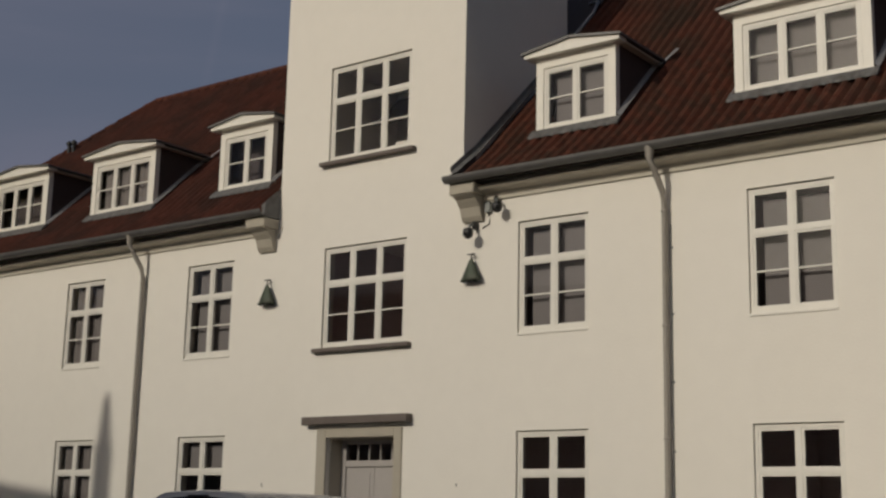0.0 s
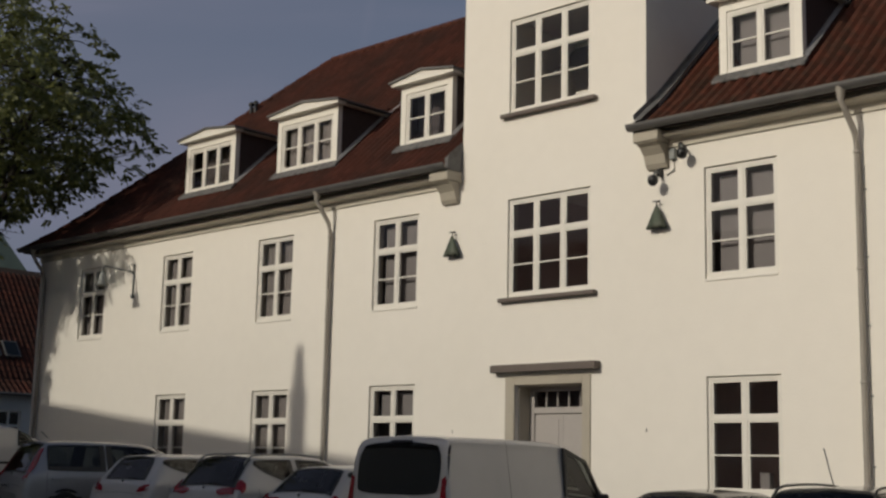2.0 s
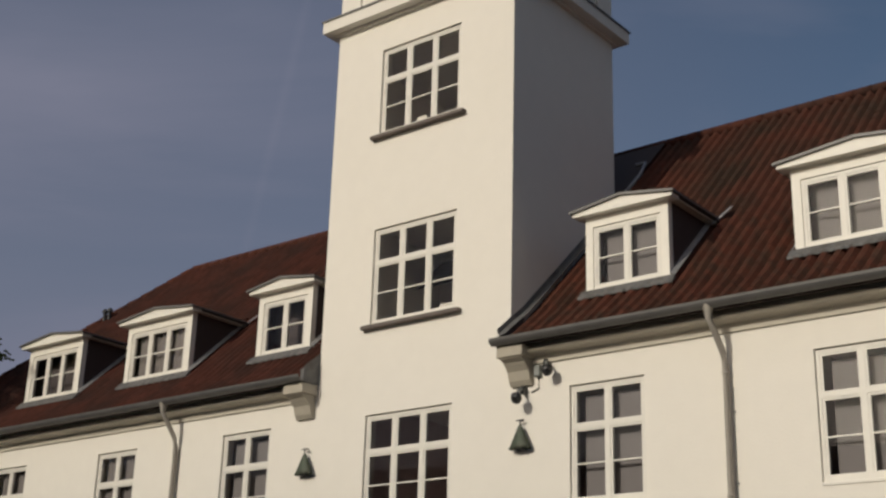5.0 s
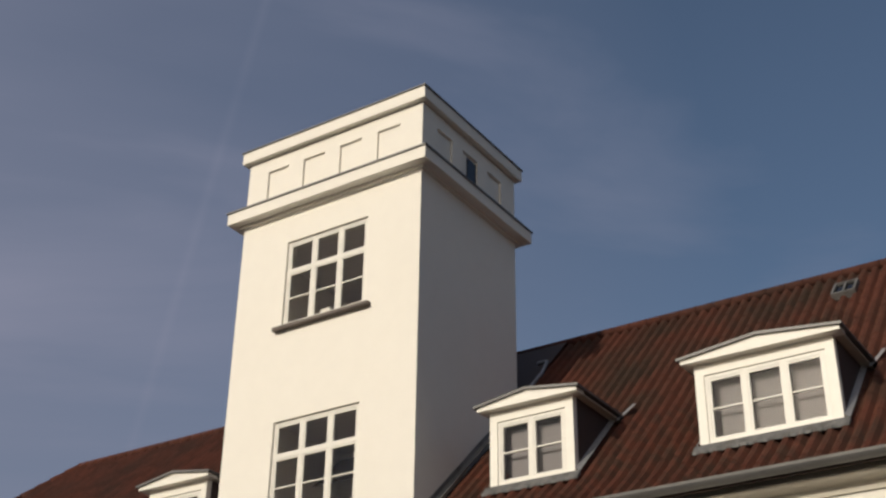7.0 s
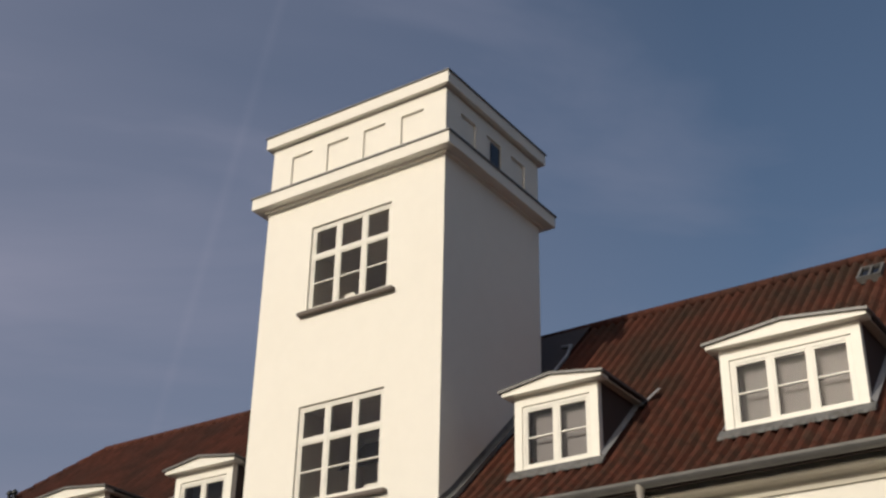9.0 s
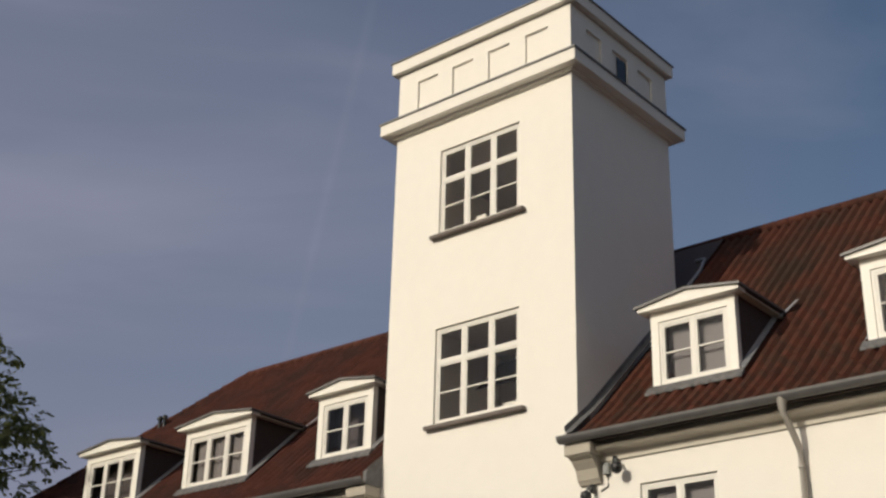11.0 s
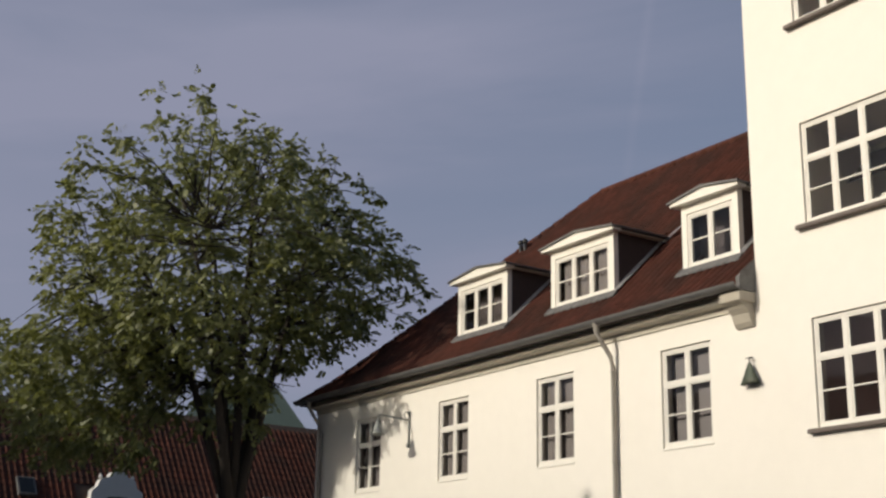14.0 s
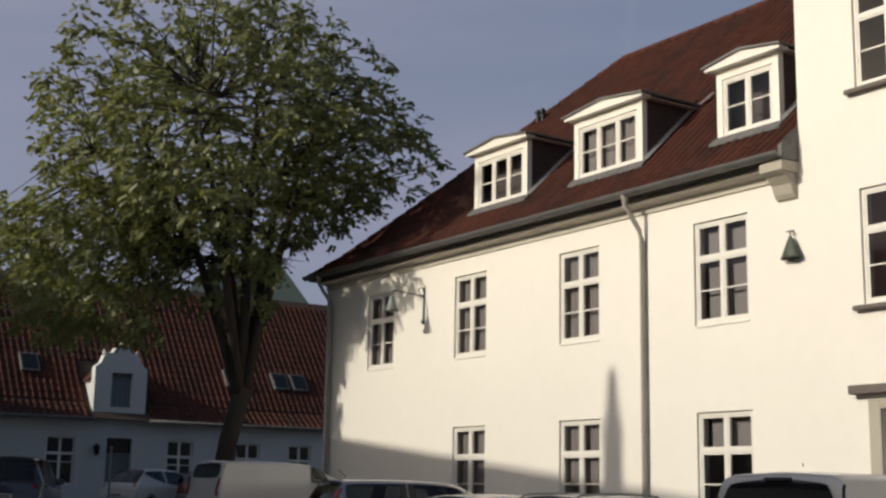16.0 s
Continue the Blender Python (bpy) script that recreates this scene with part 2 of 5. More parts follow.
bm = bmesh.new()
xs = [-3000, -400, -120] + [-60 + 2 * k for k in range(40)] + [60, 200, 3000]
ys = [-3000, -300, -60, -30, -20, -12, -6, -1.6, 0.2, 14, 40, 150, 3000]
grid = [[bm.verts.new((x, y, ground_z(x))) for y in ys] for x in xs]
for i in range(len(xs) - 1):
    for j in range(len(ys) - 1):
        bm.faces.new((grid[i][j], grid[i + 1][j], grid[i + 1][j + 1], grid[i][j + 1]))
ground = new("ground", mesh_of(bm, "ground", asphalt))
tagged(ground, "worn dark asphalt of a sloping parking square", "ground", kind="structure")

bm = bmesh.new()
for k in range(24):
    x0, x1 = -30.0 + 1.7 * k, -30.0 + 1.7 * (k + 1)
    lo, hi = ground_z(x0), ground_z(x1)
    v = [bm.verts.new(p) for p in ((x0, -1.5, lo - 0.1), (x1, -1.5, hi - 0.1), (x1, -1.5, hi + 0.1), (x0, -1.5, lo + 0.1), (x1, 0.05, hi + 0.12), (x0, 0.05, lo + 0.12))]
    bm.faces.new((v[0], v[1], v[2], v[3]))
    bm.faces.new((v[3], v[2], v[4], v[5]))
pavement = new("pavement", mesh_of(bm, "pavement", paving))
tagged(pavement, "grey slab pavement along the white house wall", "pavement", kind="structure")

# ---- the white house ----
X0, X1, DEEP = -29.78, 9.0, 12.35
TX0, TX1, TDEEP = -12.53, -7.89, 3.66
EAVE = 7.98
house = thing("town_house", "cream-white two-storey house with tower and red tiled roof", "house")

FIRST, GROUND_TOP, TALL = 5.12, 3.42, 2.0
PAIRS = [(-2.33, 1.42), (-6.66, 1.44), (-15.20, 1.41), (-19.32, 1.35), (-23.36, 1.33), (-27.46, 1.30), (2.0, 1.38), (6.3, 1.38)]
def rise(x):
    return 0.04 if x < TX0 else 0.0


holes = [(x, x + w, FIRST + rise(x), FIRST + rise(x) + TALL) for x, w in PAIRS]
holes += [(x, x + w, GROUND_TOP + 2 * rise(x) - TALL, GROUND_TOP + 2 * rise(x)) for x, w in PAIRS if x > -26]
TW = (-11.26, 2.08)
TOWER_SILLS = (5.13, 8.90, 12.95)
holes += [(TW[0], TW[0] + TW[1], z, z + (2.0 if z < 12 else 1.98)) for z in TOWER_SILLS]
DOOR = (-11.00, -9.34, 0.3, 3.39)
holes.append(DOOR)
TOWER_TOP = 15.68


def front_gone(x, z):
    return (z > EAVE and not TX0 < x < TX1) or any(a < x < b and c < z < d for a, b, c, d in holes)


us = [X0, X1, TX0, TX1] + [x for h in holes for x in h[:2]]
vs = [-0.3, EAVE, TOWER_TOP, 4.3] + [z for h in holes for z in h[2:]]
part("front_wall", pierced(bmesh.new(), us, vs, front_gone, lambda x, z, d: (x, d, z), 0.32), plaster, house)

# the other walls, the tower's sides and its panelled top
for q in ((X0, X0 + 0.32, 0.32, DEEP - 0.32, -0.3, EAVE), (X1 - 0.32, X1, 0.32, DEEP - 0.32, -0.3, EAVE), (X0, X1, DEEP - 0.32, DEEP, -0.3, EAVE)):
    part("outer_wall", boxes(q), plaster, house)
for q in ((TX0, TX0 + 0.3, 0.32, TDEEP - 0.3, EAVE, TOWER_TOP), (TX1 - 0.3, TX1, 0.32, TDEEP - 0.3, EAVE, TOWER_TOP), (TX0, TX1, TDEEP - 0.3, TDEEP, EAVE, TOWER_TOP)):
    part("tower_side_wall", boxes(q), plaster, house)
PAR0, PAR1 = 15.96, 17.24


def parapet_holes(count, length, margin):
    step = (length - 2 * margin) / count
    return [(margin + step * (k + 0.20), margin + step * (k + 0.78)) for k in range(count)]


def parapet_side(bm, length, count, margin, place):
    rows = parapet_holes(count, length, margin)
    pierced(bm, [0, length] + [u for r in rows for u in r], [PAR0, PAR1, 16.92], lambda u, z: z < 16.92 and any(a < u < b for a, b in rows), place, 0.05)


bm = bmesh.new()
W, D = TX1 - TX0, TDEEP
parapet_side(bm, W, 4, 0.35, lambda u, z, d: (TX0 + u, d, z))
parapet_side(bm, D - 0.11, 3, 0.3, lambda u, z, d: (TX1 - d, 0.055 + u, z))
parapet_side(bm, D - 0.11, 3, 0.3, lambda u, z, d: (TX0 + d, 0.055 + u, z))
parapet_side(bm, W, 4, 0.35, lambda u, z, d: (TX0 + u, TDEEP - d, z))
part("tower_parapet", bm, plaster, house)
part("parapet_backing", boxes((TX0 + 0.055, TX1 - 0.055, 0.055, 0.2, PAR0, PAR1), (TX0 + 0.055, TX1 - 0.055, D - 0.2, D - 0.055, PAR0, PAR1),
     (TX0 + 0.055, TX0 + 0.2, 0.2, D - 0.2, PAR0, PAR1), (TX1 - 0.2, TX1 - 0.055, 0.2, D - 0.2, PAR0, PAR1)), plaster, house)
part("parapet_window", boxes((TX1 - 0.052, TX1 - 0.03, 1.75, 2.10, 16.05, 16.85)), lens_glass, house, "small dark attic window in the tower top")


def cornice(name, rows, material, label=""):
    """Square mouldings round the tower: rows of overhang, bottom and top."""
    bm = bmesh.new()
    for o, z0, z1 in rows:
        box(bm, TX0 - o, TX1 + o, -o, D + o, z0, z1)
    part(name, bm, material, house, label)


cornice("tower_cornice", [(0.07, 15.62, 15.68), (0.27, 15.68, 15.94)], plaster)
cornice("cornice_cover", [(0.30, 15.943, 15.98)], zinc, "dark zinc cover of the tower cornice")
cornice("parapet_coping", [(0.13, 17.27, 17.54)], plaster)
cornice("coping_cover", [(0.16, 17.543, 17.57)], zinc)

# rooms behind the windows
part("inner_wall", boxes((X0 + 0.4, X1 - 0.4, 4.2, 4.35, 0.2, EAVE)), room, house)
part("storey_floor", boxes((X0 + 0.33, X1 - 0.33, 0.33, DEEP - 0.33, 0.2, 0.4), (X0 + 0.33, X1 - 0.33, 0.33, DEEP - 0.33, 4.05, 4.35),
     (X0 + 0.33, X1 - 0.33, 0.33, DEEP - 0.33, 7.6, 7.9), (TX0 + 0.31, TX1 - 0.31, 0.33, TDEEP - 0.31, 11.5, 11.7), (TX0 + 0.31, TX1 - 0.31, 0.33, TDEEP - 0.31, 15.2, 15.4)), floorboard, house)

ceiling_white = mat("white ceiling paint", (0.72, 0.68, 0.66), 0.9, grain=0.04, grain_scale=3)
part("room_ceiling", boxes((X0 + 0.33, X1 - 0.33, 0.33, 4.19, 4.02, 4.046), (X0 + 0.33, X1 - 0.33, 0.33, 4.19, 7.57, 7.596), (TX0 + 0.31, TX1 - 0.31, 0.33, TDEEP - 0.31, 11.47, 11.496),
     (TX0 + 0.31, TX1 - 0.31, 0.33, TDEEP - 0.31, 15.17, 15.196)), ceiling_white, house)

# Unseen walls added beside these windows to bounce sunlight and brighten the rooms.
for x, z0_, z1_ in [(q, a, b) for q in (-0.45, -2.95, -4.75, -7.25) for a, b in ((0.4, 4.02), (4.35, 7.57))] + [(q, a, b) for q in (-8.75, -11.85) for a, b in ((0.4, 4.02), (4.35, 7.57))]:
    part("partition", boxes((x - 0.05, x + 0.05, 0.33, 4.195, z0_, z1_)), room, house)

# ---- windows ----
shared = {}


def window(x, z, w, h, lights, parent, y=0.05, transom=True, label="", blind=0.0, curtain=False):
    """A painted timber casement: frame with mullions and transom, a sash and panes in each light."""
    w, h = w - 0.014, h - 0.014
    f, m = 0.056, 0.072
    z1, z2 = h * 0.629, h * 0.661
    key = (round(w, 3), round(h, 3), lights, transom)
    pitch = (w - 2 * f - (lights - 1) * m) / lights
    cols = [(f + k * (pitch + m), f + k * (pitch + m) + pitch) for k in range(lights)]
    rows = [(f + 0.02, z1, True), (z2, h - f, False)] if transom else [(f, h - f, True)]
    if key not in shared:
        lights_ = [(a, b, r0, r1) for a, b in cols for r0, r1, _ in rows]
        fr = pierced(bmesh.new(), [0, w] + [q for c in cols for q in c], [0, h] + [q for r in rows for q in r[:2]],
                     lambda u, v: any(a < u < b and c < v < d for a, b, c, d in lights_), lambda u, v, d: (u, d, v), 0.11)
        shared[key] = [mesh_of(fr, "frame", white_paint)]
        for r0, r1, bar in rows:
            s, hh = 0.04, r1 - r0
            spans = [(s, hh / 2 - 0.013), (hh / 2 + 0.013, hh - s)] if bar else [(s, hh - s)]
            sb = pierced(bmesh.new(), [0, s, pitch - s, pitch], [0, hh] + [q for p in spans for q in p],
                         lambda u, v: s < u < pitch - s and any(p < v < q for p, q in spans), lambda u, v, d: (u, d, v), 0.05)
            shared[key].append(mesh_of(sb, "sash", white_paint))
            shared[key].append([mesh_of(sheet(s, pitch - s, 0.028, a, b), "pane", pane_glass) for a, b in spans])
        shared[key].append(mesh_of(boxes((0, 0.02, -0.012, 0.0, 0, 0.07)), "hinge", white_paint))
    data = shared[key]
    win = child("window", data[0], parent, (x + 0.006, y, z), label)
    for a, b in cols:
        for k, (r0, r1, bar) in enumerate(rows):
            child("sash", data[1 + 2 * k], win, (a, 0.012, r0))
            for pane in data[2 + 2 * k]:
                ob = child("pane", pane, win, (a, 0.012, r0))
                ob.visible_shadow = False
    for hx in (f - 0.03, w - f + 0.01):
        for hz in (0.25 * h, 0.5 * h, 0.78 * h):
            child("hinge", data[-1], win, (hx, 0, hz))
    if blind:
        part("blind", boxes((0.16, w - 0.10, 0.20, 0.207, h * (1 - blind), h - 0.14)), cloth, win, "grey roller blind drawn behind the glass")
    if curtain:
        for c0, c1 in ((0.13, 0.52 * w), (0.535 * w, w - 0.04)):
            bm = bmesh.new()
            vs_ = [[bm.verts.new((c0 + (c1 - c0) * k / 16, 0.17 + 0.03 * math.sin(k * 1.6), zz)) for zz in (0.02, h - 0.05)] for k in range(17)]
            for p, q in zip(vs_, vs_[1:]):
                bm.faces.new((p[0], q[0], q[1], p[1])).smooth = True
            part("curtain", bm, curtain_cloth, win, "grey curtain drawn aside")
    return win


for k, (x, w) in enumerate(PAIRS):
    up, low = FIRST + rise(x), GROUND_TOP + 2 * rise(x) - TALL
    window(x, up, w, TALL, 2, house, label="white casement with four lights", blind=(0.96, 0.96, 0.93, 0, 0, 0, 0.4, 0.5)[k], curtain=k in (3, 4, 5))
    part("window_ledge", boxes((x, x + w, -0.018, 0.03, up - 0.05, up - 0.001), bevel=0.006), white_paint, house)
    if x > -26:
        window(x, low, w, TALL, 2, house, label="white casement with four lights", blind=(0, 0, 0.37, 0.32, 0.32, 0, 0, 0)[k], curtain=k in (3, 4))
        part("window_ledge", boxes((x, x + w, -0.018, 0.03, low - 0.05, low - 0.001), bevel=0.006), white_paint, house)
for z in TOWER_SILLS:
    window(TW[0], z, TW[1], 2.0 if z < 12 else 1.98, 3, house, label="white casement with six lights", blind=0.0)
    part("window_sill", boxes((TW[0] - 0.15, TW[0] + TW[1] + 0.17, -0.13, 0.03, z - 0.095, z - 0.012), bevel=0.015), grey_stone, house, "projecting grey-brown stone sill")
# things on the tower's window boards
part("window_board", boxes((TW[0], TW[0] + TW[1], 0.17, 0.45, 8.92, 8.96)), white_paint, house)
part("window_board", boxes((TW[0], TW[0] + TW[1], 0.17, 0.45, 12.97, 13.01)), white_paint, house)
for x, z, w, h in ((-9.72, 8.96, 0.46, 0.17), (-10.45, 13.01, 0.3, 0.22), (-11.05, 13.01, 0.25, 0.12)):
    pile = thing("paper_stack", "white stack of papers on a window board", "papers", (x, 0.2, z), "papers behind the tower windows")
    for k in range(3):
        part("sheets", boxes((0.01 * k, w - 0.015 * k, 0.0, 0.2, h * k / 3, h * (k + 0.94) / 3), bevel=0.004), white_paint, pile)

part("window_board", boxes((PAIRS[1][0], PAIRS[1][0] + PAIRS[1][1], 0.17, 0.45, 1.46, 1.50)), white_paint, house)
carton = thing("carton", "small grey carton on a window board", "carton", (-5.70, 0.24, 1.50))
part("box", boxes((-0.09, 0.09, 0, 0.14, 0, 0.30), bevel=0.006), cloth, carton)
part("flap", boxes((-0.088, 0.088, -0.03, 0.002, 0.301, 0.307)), cloth, carton)

# ---- door ----
x0, x1, z0, z1 = DOOR
SX0, SX1 = -11.24, -9.15
part("door_surround", boxes((SX0, x0 - 0.001, -0.035, 0.10, 0.2, 3.56), (x1 + 0.001, SX1, -0.035, 0.10, 0.2, 3.56), (x0 - 0.001, x1 + 0.001, -0.035, 0.10, z1 + 0.001, 3.56), bevel=0.008), surround_paint, house, "beige-grey stone door surround")
part("door_hood", boxes((-11.52, -8.93, -0.19, 0.0, 3.635, 3.785), bevel=0.012), grey_stone, house, "projecting grey-brown stone slab over the door")
part("door_reveal", boxes((x0 - 0.02, x0 + 0.02, 0.10, 0.62, 0.3, z1), (x1 - 0.02, x1 + 0.02, 0.10, 0.62, 0.3, z1), (x0, x1, 0.10, 0.62, z1 - 0.02, z1 + 0.02)), surround_paint, house)
door = child("door", mesh_of(boxes((x0 + 0.02, x0 + 0.13, 0.42, 0.54, 0.3, z1 - 0.02), (x1 - 0.13, x1 - 0.02, 0.42, 0.54, 0.3, z1 - 0.02), (x0 + 0.13, x1 - 0.13, 0.42, 0.54, 2.86, 2.98), (x0 + 0.13, x1 - 0.13, 0.42, 0.54, z1 - 0.1, z1 - 0.02), bevel=0.008), "door_frame", door_paint), house, label="grey panelled double door with a barred fanlight")
mid = (x0 + x1) / 2
for a, b in ((x0 + 0.135, mid - 0.004), (mid + 0.004, x1 - 0.135)):
    leaf = boxes((a, b, 0.46, 0.50, 0.32, 2.855))
    for p0, p1 in ((0.45, 1.2), (1.3, 2.0), (2.1, 2.75)):
        box(leaf, a + 0.1, b - 0.1, 0.448, 0.46, p0, p1, bevel=0.004)
    part("door_leaf", leaf, door_paint, door, "grey painted panelled leaf")
for k in range(4):
    xx = x0 + 0.13 + (x1 - x0 - 0.26) * (k + 1) / 5
    part("fanlight_bar", boxes((xx - 0.014, xx + 0.014, 0.45, 0.49, 2.98, z1 - 0.1)), door_paint, door)
pane = part("pane", sheet(x0 + 0.13, x1 - 0.13, 0.50, 2.98, z1 - 0.1), pane_glass, door)
pane.visible_shadow = False
part("door_handle", tube(bmesh.new(), [(mid - 0.08, 0.44, 1.35), (mid - 0.08, 0.40, 1.35), (mid - 0.22, 0.40, 1.35)], 0.012), iron, door, "dark iron handle")
part("door_step", boxes((x0 - 0.25, x1 + 0.25, -0.55, 0.42, 0.0, 0.32), bevel=0.02), grey_stone, house, "grey stone doorstep")

# ---- roof ----
PROFILE = [(-0.42, 8.00), (-0.05, 8.30), (0.34, 8.60), (2.47, 10.62), (6.17, 14.28)]
RIDGE_Y, RIDGE_Z = PROFILE[-1]
HIP_X, HIP_TOP = X0 - 0.42, -23.95
R0, R1 = HIP_X, X1 + 0.3
lens_ = [0.0]
for (a, b), (c, d) in zip(PROFILE, PROFILE[1:]):
    lens_.append(lens_[-1] + math.hypot(c - a, d - b))


def on_roof(s):
    """Depth, height and the outward normal at the distance s up the front slope."""
    k = max(i for i in range(len(lens_) - 1) if lens_[i] <= max(s, 0) + 1e-9)
    (a, b), (c, d) = PROFILE[k], PROFILE[k + 1]
    L = lens_[k + 1] - lens_[k]
    t = (s - lens_[k]) / L
    return a + (c - a) * t, b + (d - b) * t, (-(d - b) / L, (c - a) / L)


def hip_at(y):
    """The x of the hip's edge at that depth of the front slope."""
    return HIP_X + (HIP_TOP - HIP_X) * (y + 0.42) / (RIDGE_Y + 0.42)


bm = bmesh.new()
for (a, b), (c, d) in zip(PROFILE, PROFILE[1:]):
    for flip in (False, True):
        fy = (lambda y: 2 * RIDGE_Y - y) if flip else (lambda y: y)
        def clear(lo, hi):
            q = [bm.verts.new(p) for p in ((lo[0], fy(a), b - 0.14), (hi[0], fy(a), b - 0.14), (hi[1], fy(c), d - 0.14), (lo[1], fy(c), d - 0.14))]
            bm.faces.new(q)
        cuts = [((hip_at(a), hip_at(c)), (TX0, TX0)), ((TX1, TX1), (R1, R1))]
        if flip or a >= TDEEP:
            cuts = [((hip_at(a), hip_at(c)), (R1, R1))]
        elif c > TDEEP:
            cuts.append(((TX0, TX0), (TX1, TX1)))
        for lo, hi in cuts:
            clear(lo, hi)
    hx0, hx1 = hip_at(a), hip_at(c)
    bm.faces.new([bm.verts.new(p) for p in ((hx0, 2 * RIDGE_Y - a, b - 0.14), (hx0, a, b - 0.14), (hx1, c, d - 0.14), (hx1, 2 * RIDGE_Y - c, d - 0.14))])
part("roof_deck", bm, deck, house)
part("gable_wall", prism([(0.0, EAVE), (DEEP, EAVE), (RIDGE_Y, RIDGE_Z - 0.3)], "x", X1 - 0.3, X1), plaster, house)

TILE_W, TILE_H = 0.232, 0.34
WAVE = [(0.0, -0.012), (0.14, 0.056), (0.32, 0.086), (0.52, 0.058), (0.74, -0.026), (1.0, -0.024)]


def tile_points(x, s, lean=0.0):
    """Lower and upper edges of a pantile at x, s up the front slope, and its lip."""
    rows = []
    for ds, lift in ((-0.03, 0.010), (TILE_H + 0.02, 0.002)):
        y, z, (ny, nz) = on_roof(min(max(s + ds, 0.0), lens_[-1] - 0.01))
        rows.append([(x + u * TILE_W * 1.04, y + ny * (h + lift + lean - 0.07), z + nz * (h + lift + lean - 0.07)) for u, h in WAVE])
    y, z, (ny, nz) = on_roof(max(s - 0.03, 0.0))
    rows.insert(0, [(x + u * TILE_W * 1.04, y + ny * (h - 0.075), z + nz * (h - 0.075)) for u, h in WAVE])
    return rows


DORMERS = [(-6.74, -5.06, 2), (-2.79, -0.45, 3), (-15.16, -13.54, 2), (-19.62, -17.35, 3), (-23.55, -21.38, 3)]


def under_dormer(x, y):
    return any(a + 0.05 < x < b - 0.25 and 0.75 < y < 2.55 for a, b, n in DORMERS)


singles, verts, faces, west_side = [], [], [], []
random.seed(4)
rows_up = int(lens_[-1] / TILE_H)
for r in range(rows_up):
    s = r * TILE_H + 0.03
    y = on_roof(s)[0]
    for k in range(int((R1 - R0) / TILE_W)):
        x = R0 + k * TILE_W
        if x < hip_at(y) + 0.02 or under_dormer(x, y) or (y < TDEEP + 0.05 and TX0 - TILE_W * 0.9 < x < TX1 + 0.02):
            continue
        lean = random.uniform(-0.004, 0.006)
        if TX1 < x < -1.0 and r < 11 and len(singles) < 300:
            singles.append((x, s, lean))
            continue
        base = len(verts)
        n = len(WAVE)
        for row in tile_points(x, s, lean):
            verts += row
        for q in range(n - 1):
            faces.append((base + q, base + q + 1, base + n + q + 1, base + n + q))
            faces.append((base + n + q, base + n + q + 1, base + 2 * n + q + 1, base + 2 * n + q))
            west_side += [int(x < TX0), int(x < TX0)]
me = bpy.data.meshes.new("roof_tiles")
me.from_pydata(verts, [], faces)
me.materials.append(tile)
me.materials.append(dark_tile)
me.polygons.foreach_set("material_index", west_side)
tagged(child("roof_tiles", me, house), "weathered red clay pantiles in straight courses", kind="stuff")

# ridge and hip tiles, plain back slopes
bm = bmesh.new()
for k in range(int((R1 - HIP_TOP) / 0.4)):
    x = HIP_TOP + 0.4 * k
    tube(bm, [(x - 0.02, RIDGE_Y, RIDGE_Z - 0.07), (x + 0.41, RIDGE_Y, RIDGE_Z - 0.05)], 0.12, 8, radii=(0.125, 0.11))
part("ridge_tiles", bm, dark_tile, house)
bm = bmesh.new()
for sgn in (1, -1):
    pts = [(hip_at(y), y, z - 0.06) for y, z in PROFILE]
    for (p, q) in zip(pts, pts[1:]):
        a, b = Vector(p), Vector(q)
        n = max(1, int((b - a).length / 0.42))
        for k in range(n):
            u, v = a.lerp(b, k / n), a.lerp(b, (k + 1.05) / n)
            if sgn < 0:
                u.y, v.y = 2 * RIDGE_Y - u.y, 2 * RIDGE_Y - v.y
            tube(bm, [u, v], 0.11, 8, radii=(0.125, 0.10))
part("hip_tiles", bm, dark_tile, house)
# lead flashing against the tower
for xx, sg in ((TX1, 1), (TX0, -1)):
    bm = bmesh.new()
    pts = [p for p in PROFILE if p[0] < TDEEP] + [(TDEEP, 10.62 + (TDEEP - 2.47) * 0.973)]
    rows_ = [[bm.verts.new(p) for p in ((xx + sg * 0.004, a, b + 0.20), (xx + sg * 0.02, a, b + 0.10), (xx + sg * 0.15, a, b + 0.085))] for a, b in pts]
    for p, q in zip(rows_, rows_[1:]):
        for k in range(2):
            bm.faces.new((p[k], p[k + 1], q[k + 1], q[k]))
    part("tower_flashing", bm, lead, house, "dark lead flashing between roof and tower")

part("valley_box", prism([(-0.45, 7.87), (0.25, 7.87), (0.9, 9.05), (0.9, 9.22), (0.34, 8.72), (-0.05, 8.42), (-0.45, 8.12)], "x", TX0 - 0.09, TX0 - 0.003), lead, house, "lead-clad gutter end beside the tower")
part("valley_box", prism([(-0.45, 7.87), (0.25, 7.87), (0.34, 8.62), (-0.05, 8.32), (-0.45, 8.04)], "x", TX1 + 0.003, TX1 + 0.05), lead, house)

